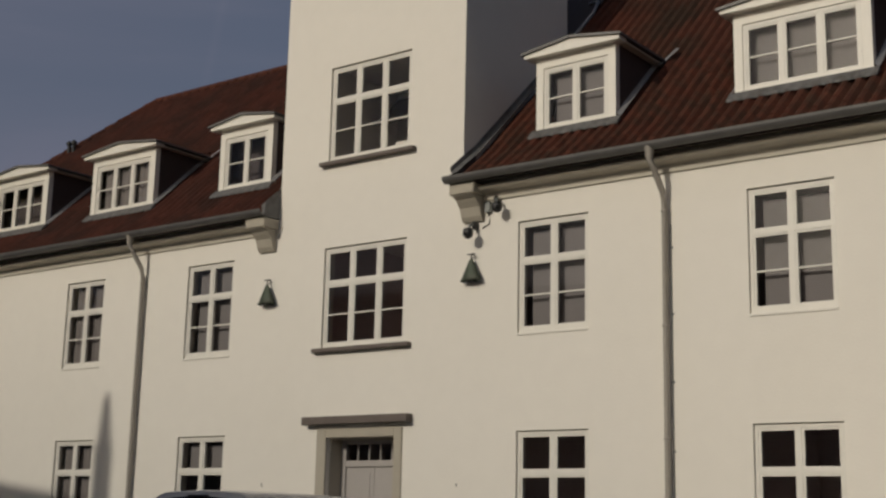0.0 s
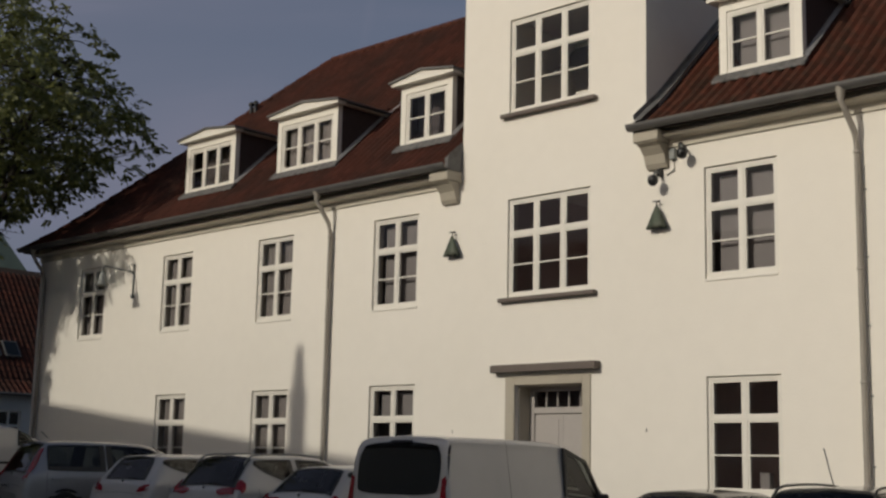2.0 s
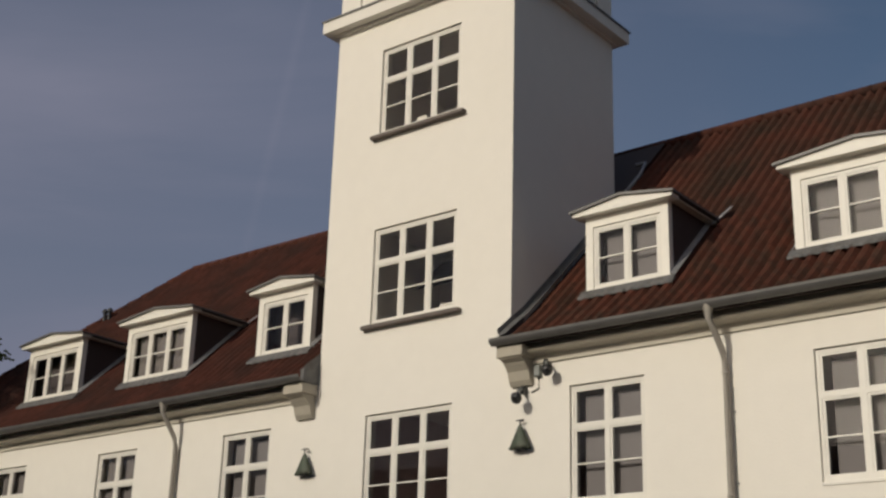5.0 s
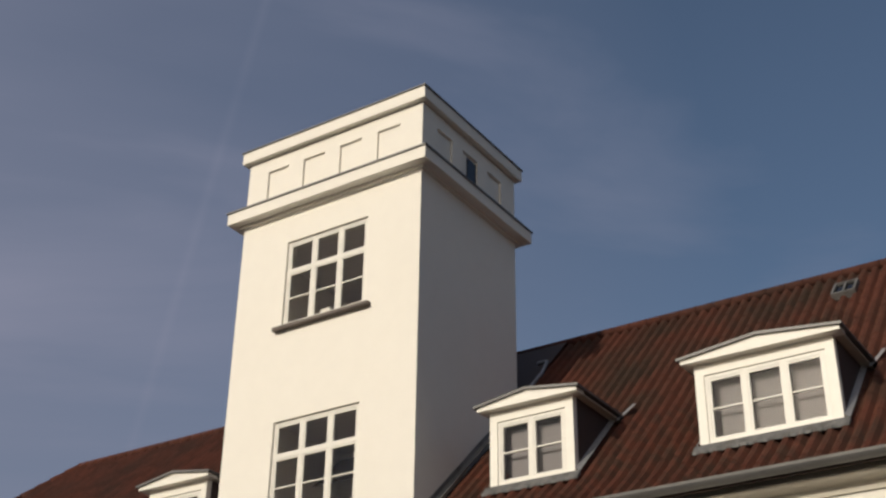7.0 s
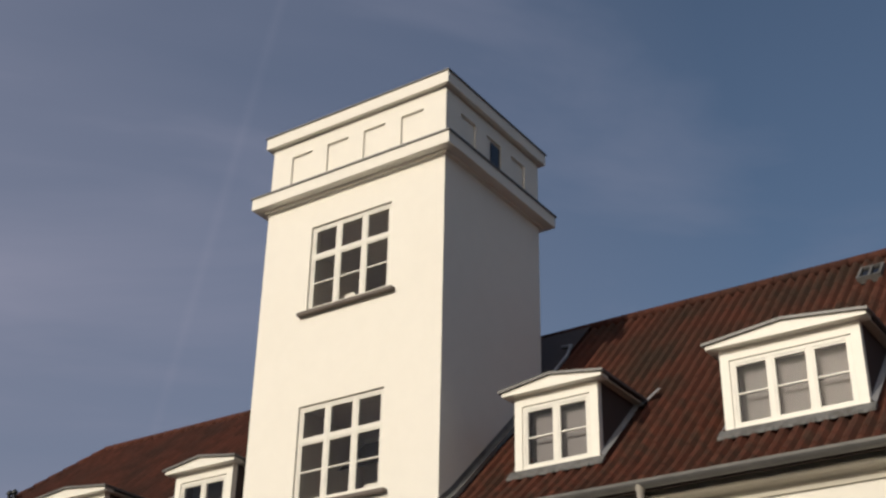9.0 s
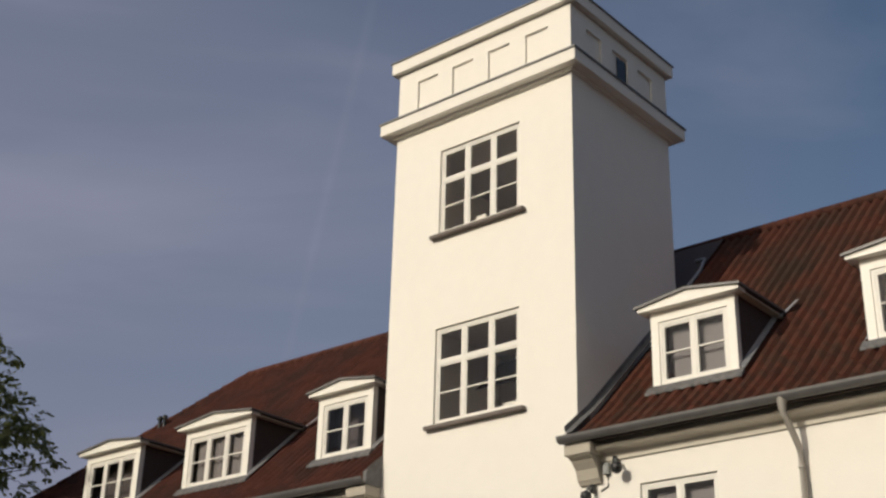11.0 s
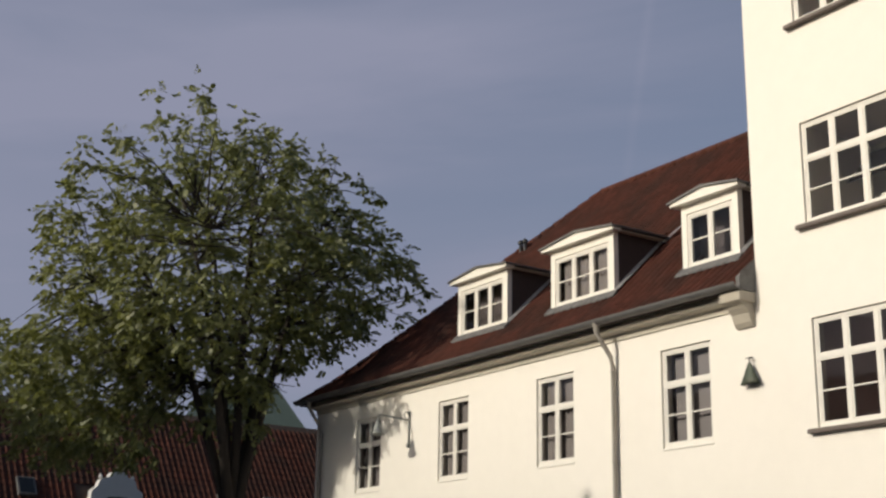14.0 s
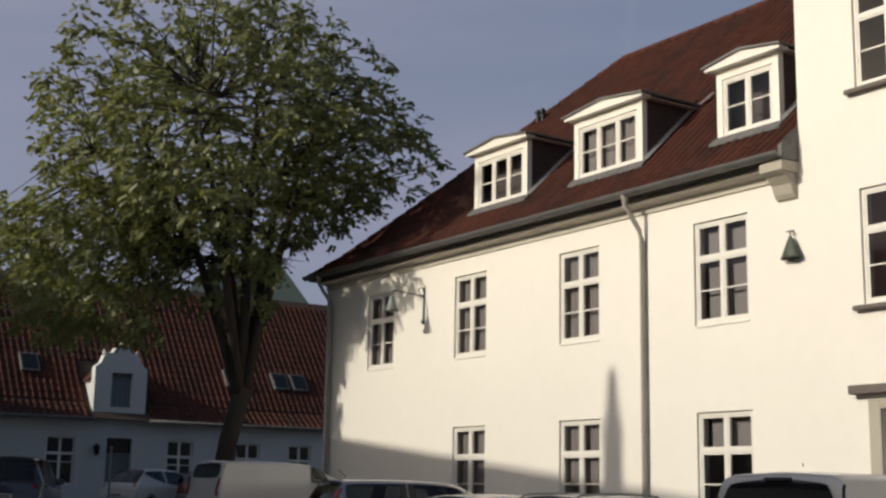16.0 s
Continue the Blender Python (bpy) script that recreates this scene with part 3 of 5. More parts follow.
# ---- eaves, gutters and downpipes ----
for a, b in ((X0 - 0.38, TX0 - 0.02), (TX1 + 0.02, X1 + 0.2)):
    part("eaves_cornice", prism([(0.0, 7.58), (-0.04, 7.58), (-0.05, 7.70), (-0.10, 7.72), (-0.25, 7.735), (-0.29, 7.76), (-0.29, 7.79), (-0.25, 7.815), (-0.10, 7.83), (-0.10, 7.96), (0.0, 7.96)], "x", a + (0.38 if a < -20 else 0), b), cornice_paint, house, "grey-beige moulded eaves cornice")
    bm = bmesh.new()
    n = 9
    ring = [[(-0.50 + 0.118 * math.cos(t), 7.985 + 0.118 * math.sin(t)) for t in (math.pi + math.pi * k / (n - 1) for k in range(n))], [(-0.50 + 0.106 * math.cos(t), 7.985 + 0.106 * math.sin(t)) for t in (2 * math.pi - math.pi * k / (n - 1) for k in range(n))]]
    outline = ring[0] + ring[1]
    g = prism(outline, "x", a - 0.06, b + (0.03 if b < 0 else 0.1))
    gutter = part("gutter", g, zinc, house, "half-round grey zinc gutter")
    part("fascia", boxes((a, b, -0.41, -0.365, 7.86, 7.99)), deck, house)
for x in (-16.55, -3.72, -29.35):
    pts = [(x - 0.06, -0.50, 7.93), (x - 0.06, -0.50, 7.72), (x - 0.03, -0.40, 7.55), (x, -0.16, 7.22), (x, -0.10, 7.02), (x, -0.10, 0.9), (x, -0.10, ground_z(x) + 0.1)]
    pipe = part("downpipe", tube(bmesh.new(), pts, 0.052, 10), pipe_paint, house, "grey zinc downpipe")
    part("rain_funnel", lathe(bmesh.new(), [(0.055, -0.14), (0.07, -0.02), (0.10, 0.06), (0.10, 0.09)], 12, (x - 0.06, -0.50, 7.86)), pipe_paint, pipe)
    for z in (6.9, 5.0, 3.2, 1.6):
        part("pipe_clip", lathe(bmesh.new(), [(0.053, 0), (0.064, 0.004), (0.064, 0.04), (0.053, 0.044)], 10, (x, -0.10, z)), pipe_paint, pipe)

cable = part("wall_cable", tube(bmesh.new(), [(-3.655, -0.012, 6.7), (-3.655, -0.012, 0.3)], 0.007, 6), iron_grey, house, "thin grey cable beside the downpipe")
for z in (6.3, 5.2, 4.1, 3.0, 1.9):
    part("cable_clip", boxes((-3.67, -3.625, -0.025, 0.0, z, z + 0.03)), iron_grey, cable)

# carved consoles where the eaves meet the tower
for xc in (TX1 + 0.28, TX0 - 0.28):
    prof = [(0.0, 7.22), (-0.06, 7.22), (-0.12, 7.30), (-0.17, 7.46), (-0.27, 7.56), (-0.30, 7.60), (-0.40, 7.64), (-0.42, 7.82), (-0.36, 7.86), (0.0, 7.86)]
    con = part("console", prism(prof, "x", xc - 0.22, xc + 0.22), surround_paint, house, "moulded grey-beige stone console under the eaves")
    part("console_block", boxes((xc - 0.27, xc + 0.27, -0.45, 0.0, 7.66, 7.865), bevel=0.015), surround_paint, con)

# ---- dormers ----
DY = 0.69


def roof_z(y):
    for (a, b), (c, d) in zip(PROFILE, PROFILE[1:]):
        if a <= y <= c:
            return b + (d - b) * (y - a) / (c - a)


def roof_y(z):
    for (a, b), (c, d) in zip(PROFILE, PROFILE[1:]):
        if b <= z <= d:
            return a + (c - a) * (z - b) / (d - b)


for a, b, n in DORMERS:
    zb, ze, za = 8.97, 10.38, 10.61
    f = 0.155
    mid = (a + b) / 2
    dormer = child("dormer", mesh_of(pierced(bmesh.new(), [a, a + f, b - f, b], [zb, zb + 0.03, ze - 0.20, ze], lambda u, v: a + f < u < b - f and zb + 0.03 < v < ze - 0.20, lambda u, v, d: (u, DY + d, v), 0.14), "dormer_front", dormer_paint), house, label="white timber dormer with a low pediment")
    window(a + f, zb + 0.03, b - a - 2 * f, ze - zb - 0.23, n, dormer, y=DY + 0.02, transom=False, blind=0.9 if a > TX1 else 0.0, curtain=-20 < a < -19)
    back = roof_y(ze - 0.05)
    for xx, lab in ((a, ""), (b, "")):
        part("cheek", prism([(DY + 0.14, zb - 0.05), (DY + 0.14, ze), (back + 0.12, ze)], "x", xx + (0.0 if xx == a else -0.06), xx + (0.06 if xx == a else 0.0)), cheek, dormer, "dark tarred dormer cheek")
    o = 0.17
    part("pediment", prism([(a - o, ze - 0.005), (b + o, ze - 0.005), (b + o, ze + 0.06), (mid, za - 0.02), (a - o, ze + 0.06)], "y", DY - 0.17, DY + 0.1), dormer_paint, dormer, "shallow white pediment board")
    part("soffit", boxes((a - o + 0.02, b + o - 0.02, DY + 0.10, back + 0.25, ze - 0.001, ze + 0.03)), cornice_paint, dormer)
    part("dormer_roof", prism([(a - o - 0.05, ze + 0.055), (mid, za - 0.02), (b + o + 0.05, ze + 0.055), (b + o + 0.05, ze + 0.10), (mid, za + 0.03), (a - o - 0.05, ze + 0.10)], "y", DY - 0.22, roof_y(za) + 0.15), zinc, dormer, "grey zinc dormer roof")
    bm = bmesh.new()
    cols, n = [], int((b - a + 0.2) / 0.045)
    for k in range(n + 1):
        xk = a - 0.10 + (b - a + 0.20) * k / n
        wave = math.sin(2 * math.pi * xk / TILE_W)
        yk = DY - 0.14 - 0.022 * wave - 0.006 * math.sin(k * 2.9)
        zk = roof_z(yk) + 0.05 + 0.018 * wave
        cols.append([bm.verts.new(p) for p in ((xk, DY, zb + 0.03), (xk, yk, zk), (xk, yk, zk - 0.04), (xk, DY, zb - 0.06))])
    for p, q in zip(cols, cols[1:]):
        for m_ in range(3):
            bm.faces.new((p[m_], q[m_], q[m_ + 1], p[m_ + 1]))
    for e_ in (cols[0], cols[-1]):
        bm.faces.new(e_)
    part("apron", bm, lead, dormer, "grey lead apron dressed over the tiles")
    for xx, sg in ((a, -1), (b, 1)):
        bm = bmesh.new()
        p0, p1 = (DY, zb + 0.06), (back + 0.1, roof_z(back + 0.1) + 0.09)
        q = [bm.verts.new(p) for p in ((xx + sg * 0.004, p0[0], p0[1] + 0.02), (xx + sg * 0.004, p1[0], p1[1] + 0.02), (xx + sg * 0.09, p1[0], p1[1] - 0.05), (xx + sg * 0.09, p0[0], p0[1] - 0.05))]
        bm.faces.new(q)
        part("side_flashing", bm, new_zinc, dormer)
    for xx, sg in ((a, -1), (b, 1)):
        bm = bmesh.new()
        run = [(xx + sg * (0.12 + 0.16 * q), back - 0.12 + 0.5 * q) for q in (0.0, 0.35, 0.7, 1.0)]
        edge = [[bm.verts.new((px + sg * w_, py, roof_z(py) + h_)) for w_, h_ in ((0.0, 0.10), (0.07, 0.095))] for px, py in run]
        for p, q in zip(edge, edge[1:]):
            bm.faces.new((p[0], p[1], q[1], q[0]))
        part("valley_flashing", bm, new_zinc, dormer, "bright zinc strip between dormer and tiles")
    # Added backing panel; its dark colour stands for the shaded attic room.
    part("attic_curtain", boxes((a + 0.08, b - 0.08, 1.15, 1.19, 9.2, ze - 0.002)), attic_dim, dormer, "dark panel added for the dim room behind the dormer window")

# ---- fittings on the white house ----
def cone_lamp(x):
    """A verdigris copper cone hung flat against the wall from a small iron cross."""
    lamp = thing("wall_lamp", "green verdigris copper cone lamp hung on the wall", "wall lamp", (x, -0.105, 6.12), "cone lamps beside the tower")
    flat = lambda bm: bmesh.ops.scale(bm, vec=(1, 0.45, 1), verts=bm.verts) or bm
    part("shade", flat(lathe(bmesh.new(), [(0.205, 0.0), (0.225, 0.015), (0.20, 0.07), (0.055, 0.36), (0.03, 0.40), (0.0, 0.41)], 8)), copper, lamp, "faceted green copper shade")
    part("bulb", lathe(bmesh.new(), [(0.0, -0.03), (0.06, 0.0), (0.07, 0.05), (0.04, 0.12), (0.0, 0.12)], 10), black_plastic, lamp)
    part("bracket", tube(tube(bmesh.new(), [(0, 0, 0.38), (0, 0, 0.49), (0, 0.10, 0.49)], 0.014), [(-0.08, 0, 0.49), (0.08, 0, 0.49)], 0.012), iron, lamp, "small iron cross bracket")
    for k in range(8):
        a = 2 * math.pi * (k + 0.5) / 8
        part("scallop", lathe(bmesh.new(), [(0.0, -0.02), (0.025, -0.015), (0.028, 0.02), (0.0, 0.025)], 6, (0.195 * math.cos(a), 0.088 * math.sin(a), 0.0)), copper, lamp)


cone_lamp(-7.60)
cone_lamp(-12.70)

# bell lamp on a long arm near the corner
lamp = thing("bell_lamp", "grey iron bell lamp on a long wall arm", "wall lamp", (-24.70, 0.0, 6.85))
part("arm", tube(bmesh.new(), [(0, -0.02, 0.0), (0, -0.5, 0.02), (0, -0.9, 0.06), (0, -0.98, 0.0), (0, -0.98, -0.1)], 0.022), iron_grey, lamp)
part("stay", tube(bmesh.new(), [(0, -0.02, -0.05), (0, -0.12, 0.0), (0, -0.2, 0.16), (0, -0.1, 0.22), (0, -0.05, 0.14)], 0.016), iron_grey, lamp, "curled iron stay")
part("wall_bar", tube(bmesh.new(), [(0, -0.03, 0.22), (0, -0.03, -0.62)], 0.024), iron_grey, lamp)
part("knob", lathe(bmesh.new(), [(0, -0.07), (0.055, -0.03), (0.055, 0.03), (0, 0.07)], 10, (0, -0.04, -0.66)), iron_grey, lamp)
part("bell", lathe(bmesh.new(), [(0.03, 0.0), (0.06, -0.05), (0.10, -0.18), (0.13, -0.32), (0.20, -0.38), (0.19, -0.38), (0.11, -0.31), (0.02, -0.04)], 14, (0, -0.98, -0.08)), iron_grey, lamp, "grey bell-shaped lamp shade")


def wall_camera(x, z, turn, y=-0.12):
    cam_ = thing("security_camera", "dark dome security camera fixed under the eaves", "camera", (x, y, z), "cameras under the console", turn=turn)
    part("mount", boxes((-0.035, 0.035, -0.02, 0.12, 0.06, 0.20), bevel=0.01), black_plastic, cam_)
    part("arm", tube(bmesh.new(), [(0, 0.0, 0.13), (0, -0.10, 0.12), (0, -0.16, 0.02)], 0.025), iron_grey, cam_)
    part("dome", lathe(bmesh.new(), [(0.02, 0.08), (0.085, 0.05), (0.10, -0.02), (0.085, -0.08), (0.045, -0.12), (0.0, -0.13)], 12, (0, -0.17, -0.02)), black_plastic, cam_, "dark glossy dome")
    part("lens", lathe(bmesh.new(), [(0.0, -0.01), (0.04, -0.008), (0.04, 0.01), (0.0, 0.012)], 10, (0, -0.26, -0.06)), lens_glass, cam_)


wall_camera(-7.55, 7.00, 0.0, -0.12)
wall_camera(-7.06, 7.42, radians(40), -0.12)
box_ = thing("junction_box", "small grey junction box on the wall", "electric box", (-7.28, 0, 7.45))
part("box", boxes((-0.06, 0.06, -0.09, 0, -0.10, 0.10), bevel=0.01), iron_grey, box_)
part("cable", tube(bmesh.new(), [(0.0, -0.02, -0.1), (0.01, -0.02, -0.3), (-0.15, -0.02, -0.36)], 0.01, 6), black_plastic, box_)
for x in (-12.66, -7.9):
    hook = thing("wall_hook", "small dark iron anchor in the plaster", "wall anchor", (x, 0, 2.48), "wall anchors")
    part("hook", tube(bmesh.new(), [(0, 0.02, 0), (0, -0.025, 0), (0.005, -0.03, 0.04), (0, -0.015, 0.05)], 0.009, 6), iron, hook)

# roof vents and a roof window
for x, y, z in ((-25.5, 4.25, 12.1),):
    vent = thing("roof_vent", "pair of dark metal vent pipes on the roof", "roof vent", (x, y, z))
    for dx in (0.0, 0.22):
        part("pipe", tube(bmesh.new(), [(dx, 0, 0), (dx, 0, 0.55)], 0.05), iron, vent)
        part("cap", lathe(bmesh.new(), [(0.09, 0.52), (0.09, 0.58), (0.02, 0.64), (0.0, 0.64)], 10, (dx, 0, 0)), iron, vent)
    part("collar", boxes((-0.12, 0.36, -0.15, 0.1, -0.1, 0.12), bevel=0.02), lead, vent)
y, z, (ny, nz) = on_roof(7.85)
rw = thing("roof_window", "small dark cast-iron roof window", "roof window", (-1.33, y, z))
rw.rotation_euler = (math.atan2(-ny, nz), 0, 0)
part("frame", pierced(bmesh.new(), [-0.24, -0.19, -0.02, 0.02, 0.19, 0.24], [-0.3, -0.25, 0.25, 0.3], lambda u, v: (-0.19 < u < -0.02 or 0.02 < u < 0.19) and abs(v) < 0.25, lambda u, v, d: (u, v, 0.10 - d), 0.16), lead, rw)
part("pane", boxes((-0.19, 0.19, -0.25, 0.25, 0.05, 0.055)), lens_glass, rw)
# dark sheet-metal patch behind the tower
bm = bmesh.new()
v = [bm.verts.new((x, y, roof_z(y) + 0.05)) for x, y in ((TX0 + 0.1, TDEEP), (TX1 - 0.02, TDEEP), (TX1 - 0.06, RIDGE_Y - 0.02), (TX0 + 0.1, RIDGE_Y - 0.02))]
bm.faces.new(v)
part("roof_saddle", bm, cheek, house, "dark sheet-metal saddle behind the tower")
part("saddle_flashing", tube(bmesh.new(), [(TX1 - 0.02, TDEEP + 0.1, roof_z(TDEEP + 0.1) + 0.06), (TX1 + 0.0, TDEEP + 1.1, roof_z(TDEEP + 1.1) + 0.08), (TX1 - 0.1, TDEEP + 1.5, roof_z(TDEEP + 1.5) + 0.12), (TX1 - 0.35, TDEEP + 1.55, roof_z(TDEEP + 1.55) + 0.1)], 0.04, 6), new_zinc, house)

# ---- parked cars ----
white_car = mat("white car paint", (0.52, 0.51, 0.50), 0.3, grain=0.03, stain=0.2, stain_scale=1.2, coat=0.5)
silver_car = mat("silver car paint", (0.36, 0.36, 0.37), 0.32, 0.55, grain=0.03, coat=0.6)
black_car = mat("black car paint", (0.015, 0.015, 0.018), 0.25, grain=0.02, coat=0.8)
blue_car = mat("dark blue car paint", (0.02, 0.03, 0.05), 0.28, grain=0.02, coat=0.8)
red_car = mat("dark red car paint", (0.12, 0.02, 0.02), 0.3, grain=0.02, coat=0.7)
car_glass = mat("dark car glass", (0.010, 0.012, 0.013), 0.06)
tinted_glass = glass("tinted car glass", (0.34, 0.37, 0.36))
clear_glass = glass("greenish car glass", (0.66, 0.74, 0.68))
lining_cloth = mat("dark car lining", (0.05, 0.048, 0.05), 0.9, grain=0.1)
tail_red = mat("red tail lamp", (0.25, 0.004, 0.012), 0.25, coat=0.25)
lamp_clear = mat("clear lamp glass", (0.55, 0.55, 0.55), 0.15, coat=0.7)
rubber = mat("tyre rubber", (0.02, 0.02, 0.02), 0.85, grain=0.2, bump=0.2)
alloy = mat("alloy wheel", (0.45, 0.45, 0.46), 0.35, 0.8, grain=0.05)
plate_white = mat("plate", (0.40, 0.40, 0.40), 0.4)
seat_cloth = mat("grey seat cloth", (0.10, 0.10, 0.11), 0.9, grain=0.1)


def spline(rows, t):
    """A smooth curve through rows of numbers, at t rows along."""
    i = max(0, min(len(rows) - 2, int(t)))
    f = min(1.0, max(0.0, t - i))
    p0, p1, p2, p3 = (rows[max(0, min(len(rows) - 1, i + k))] for k in (-1, 0, 1, 2))
    out = []
    for a, b, c, d in zip(p0, p1, p2, p3):
        m1, m2 = 0.32 * (c - a), 0.32 * (d - b)
        out.append((2 * f**3 - 3 * f**2 + 1) * b + (f**3 - 2 * f**2 + f) * m1 + (3 * f**2 - 2 * f**3) * c + (f**3 - f**2) * m2)
    return tuple(out)


def ready(cut):
    """The windows' quads, drawn in a little, with their bounds in u; one marked across counts v from the crown line."""
    out = []
    for corners, across in cut:
        pts = shrunk(corners, 0.94)
        out.append((pts, across, min(p[0] for p in pts), max(p[0] for p in pts)))
    return out


def inside(p, pts):
    """Whether a point of the plane lies inside a convex polygon."""
    turns = [(b[0] - a[0]) * (p[1] - a[1]) - (b[1] - a[1]) * (p[0] - a[0]) for a, b in zip(pts, pts[1:] + pts[:1])]
    return all(q >= 0 for q in turns) or all(q <= 0 for q in turns)


def shrunk(pts, k):
    """A polygon drawn in towards its middle."""
    cx, cy = sum(p[0] for p in pts) / len(pts), sum(p[1] for p in pts) / len(pts)
    return [(cx + (p[0] - cx) * k, cy + (p[1] - cy) * k) for p in pts]


def within(p, quad):
    """Whether (u, v) lies inside a window's quad."""
    pts, across, lo, hi = quad
    u, v = p
    if not lo <= u <= hi:
        return False
    if across:
        v = math.copysign(8 - abs(v), v)
    return inside((u, v), pts)


class Shell:
    """A car's skin: stations along its length of y, sill, belt, top, and the half widths at sill, belt and top."""

    def __init__(self, stations):
        self.s = stations

    def at(self, u, v):
        y, zb, ze, zt, wb, we, wt = spline(self.s, u)
        h = max(zt - ze, 0.0)
        pts = [(0, zb), (wb * 0.86, zb), (wb, zb + 0.10), (we * 1.01, zb + (ze - zb) * 0.55), (we * 0.985, ze), (we * 0.985 + (wt - we) * 0.80, ze + h * 0.80), (wt, zt - 0.05 - 0.02 * min(h, 1)), (wt * 0.80, zt - 0.008), (0, zt + 0.02)]
        s = -1 if v < 0 else 1
        x, z = spline(pts, abs(v))
        return Vector((s * max(x, 0.0), y, z))

    def patch(self, us, vs, off, cut=(), hole=None):
        """A skin over the grid us x vs, left open inside the quads of cut (the windows)."""
        bm = bmesh.new()
        e = 0.03
        top = len(self.s) - 1
        rows = []
        for u in us:
            row = []
            for v in vs:
                p = self.at(u, v)
                a = self.at(min(u + e, top), v) - self.at(max(u - e, 0), v)
                b = self.at(u, min(v + e, 8)) - self.at(u, max(v - e, -8))
                n = a.cross(b)
                n = n.normalized() if n.length > 1e-9 else Vector((0, 0, 1))
                if n.dot(p - Vector((0, (self.s[0][0] + self.s[-1][0]) / 2, 0.75))) < 0:
                    n = -n
                row.append(bm.verts.new(p + n * off))
            rows.append(row)
        masks = [{(i, k) for i, u in enumerate(us) for k, v in enumerate(vs) if within((u, v), q)} for q in ready(cut)]
        for i, (a, b) in enumerate(zip(rows, rows[1:])):
            for k in range(len(vs) - 1):
                if hole and all(abs(q.co.x) > 0.45 and inside((q.co.y, q.co.z), hole) for q in (a[k], a[k + 1], b[k + 1], b[k])):
                    continue
                if not any((i, k) in m and (i, k + 1) in m and (i + 1, k) in m and (i + 1, k + 1) in m for m in masks):
                    bm.faces.new((a[k], a[k + 1], b[k + 1], b[k])).smooth = True
        return bm

    def panel(self, corners, off, k=0.3, n=10, across=False, rim=0):
        """A rounded patch between four corners (u, v); with across, v counts from the crown line; with rim, its outer cells alone."""
        bm = bmesh.new()
        (a, b, c, d), e, top = corners, 0.03, len(self.s) - 1
        rows = []
        for i in range(n + 1):
            row = []
            for j in range(n + 1):
                p, q = 2 * i / n - 1, 2 * j / n - 1
                f, g = (1 + p * math.sqrt(1 - k * q * q / 2)) / 2, (1 + q * math.sqrt(1 - k * p * p / 2)) / 2
                u, v = ((a[m] * (1 - f) + b[m] * f) * (1 - g) + (d[m] * (1 - f) + c[m] * f) * g for m in (0, 1))
                v = math.copysign(8 - abs(v), v) if across else v
                o = self.at(u, v)
                du = self.at(min(u + e, top), v) - self.at(max(u - e, 0), v)
                dv = self.at(u, min(v + e, 8)) - self.at(u, max(v - e, -8))
                nn = du.cross(dv)
                nn = nn.normalized() if nn.length > 1e-9 else Vector((0, -1, 0))
                if nn.dot(o - Vector((0, (self.s[0][0] + self.s[-1][0]) / 2, 0.75))) < 0:
                    nn = -nn
                row.append(bm.verts.new(o + nn * off))
            rows.append(row)
        for i, (p, q) in enumerate(zip(rows, rows[1:])):
            for j in range(n):
                if not rim or min(i, j, n - 1 - i, n - 1 - j) < rim:
                    bm.faces.new((p[j], p[j + 1], q[j + 1], q[j])).smooth = True
        bm.normal_update()
        middle = Vector((0, (self.s[0][0] + self.s[-1][0]) / 2, 0.75))
        if sum(f_.normal.dot(f_.calc_center_median() - middle) for f_ in bm.faces) < 0:
            bmesh.ops.reverse_faces(bm, faces=bm.faces)
        return bm


def steps(a, b, n):
    return [a + (b - a) * k / n for k in range(n + 1)]


def wheel(parent, x, y, r, out):
    hub = part("wheel", lathe(bmesh.new(), [(r * 0.62, -0.10), (r * 0.9, -0.11), (r, -0.06), (r, 0.06), (r * 0.9, 0.11), (r * 0.62, 0.10)], 24), rubber, parent)
    hub.rotation_euler = (0, math.pi / 2 * out, 0)
    hub.location = (x, y, r)
    rim = bmesh.new()
    lathe(rim, [(r * 0.64, 0.095), (r * 0.60, 0.05), (r * 0.57, 0.03), (r * 0.12, 0.06), (0.0, 0.07)], 20)
    for k in range(5):
        a = 2 * math.pi * k / 5
        tube(rim, [(r * 0.1 * math.cos(a), r * 0.1 * math.sin(a), 0.075), (r * 0.6 * math.cos(a), r * 0.6 * math.sin(a), 0.085)], 0.03, 6)
    part("rim", rim, alloy, hub, "silver alloy rim")


def plate(parent, y, z, dark=False, at_x=0.0):
    y = y - 0.012
    p = part("number_plate", boxes((at_x - 0.25, at_x + 0.25, y - 0.012, y, z - 0.055, z + 0.055), bevel=0.004), plate_white, parent, "number plate with plain dark bars")
    for k in range(6):
        x = at_x - 0.18 + 0.065 * k
        part("bar", boxes((x, x + 0.04, y - 0.014, y - 0.0125, z - 0.028, z + 0.028)), black_plastic, p)


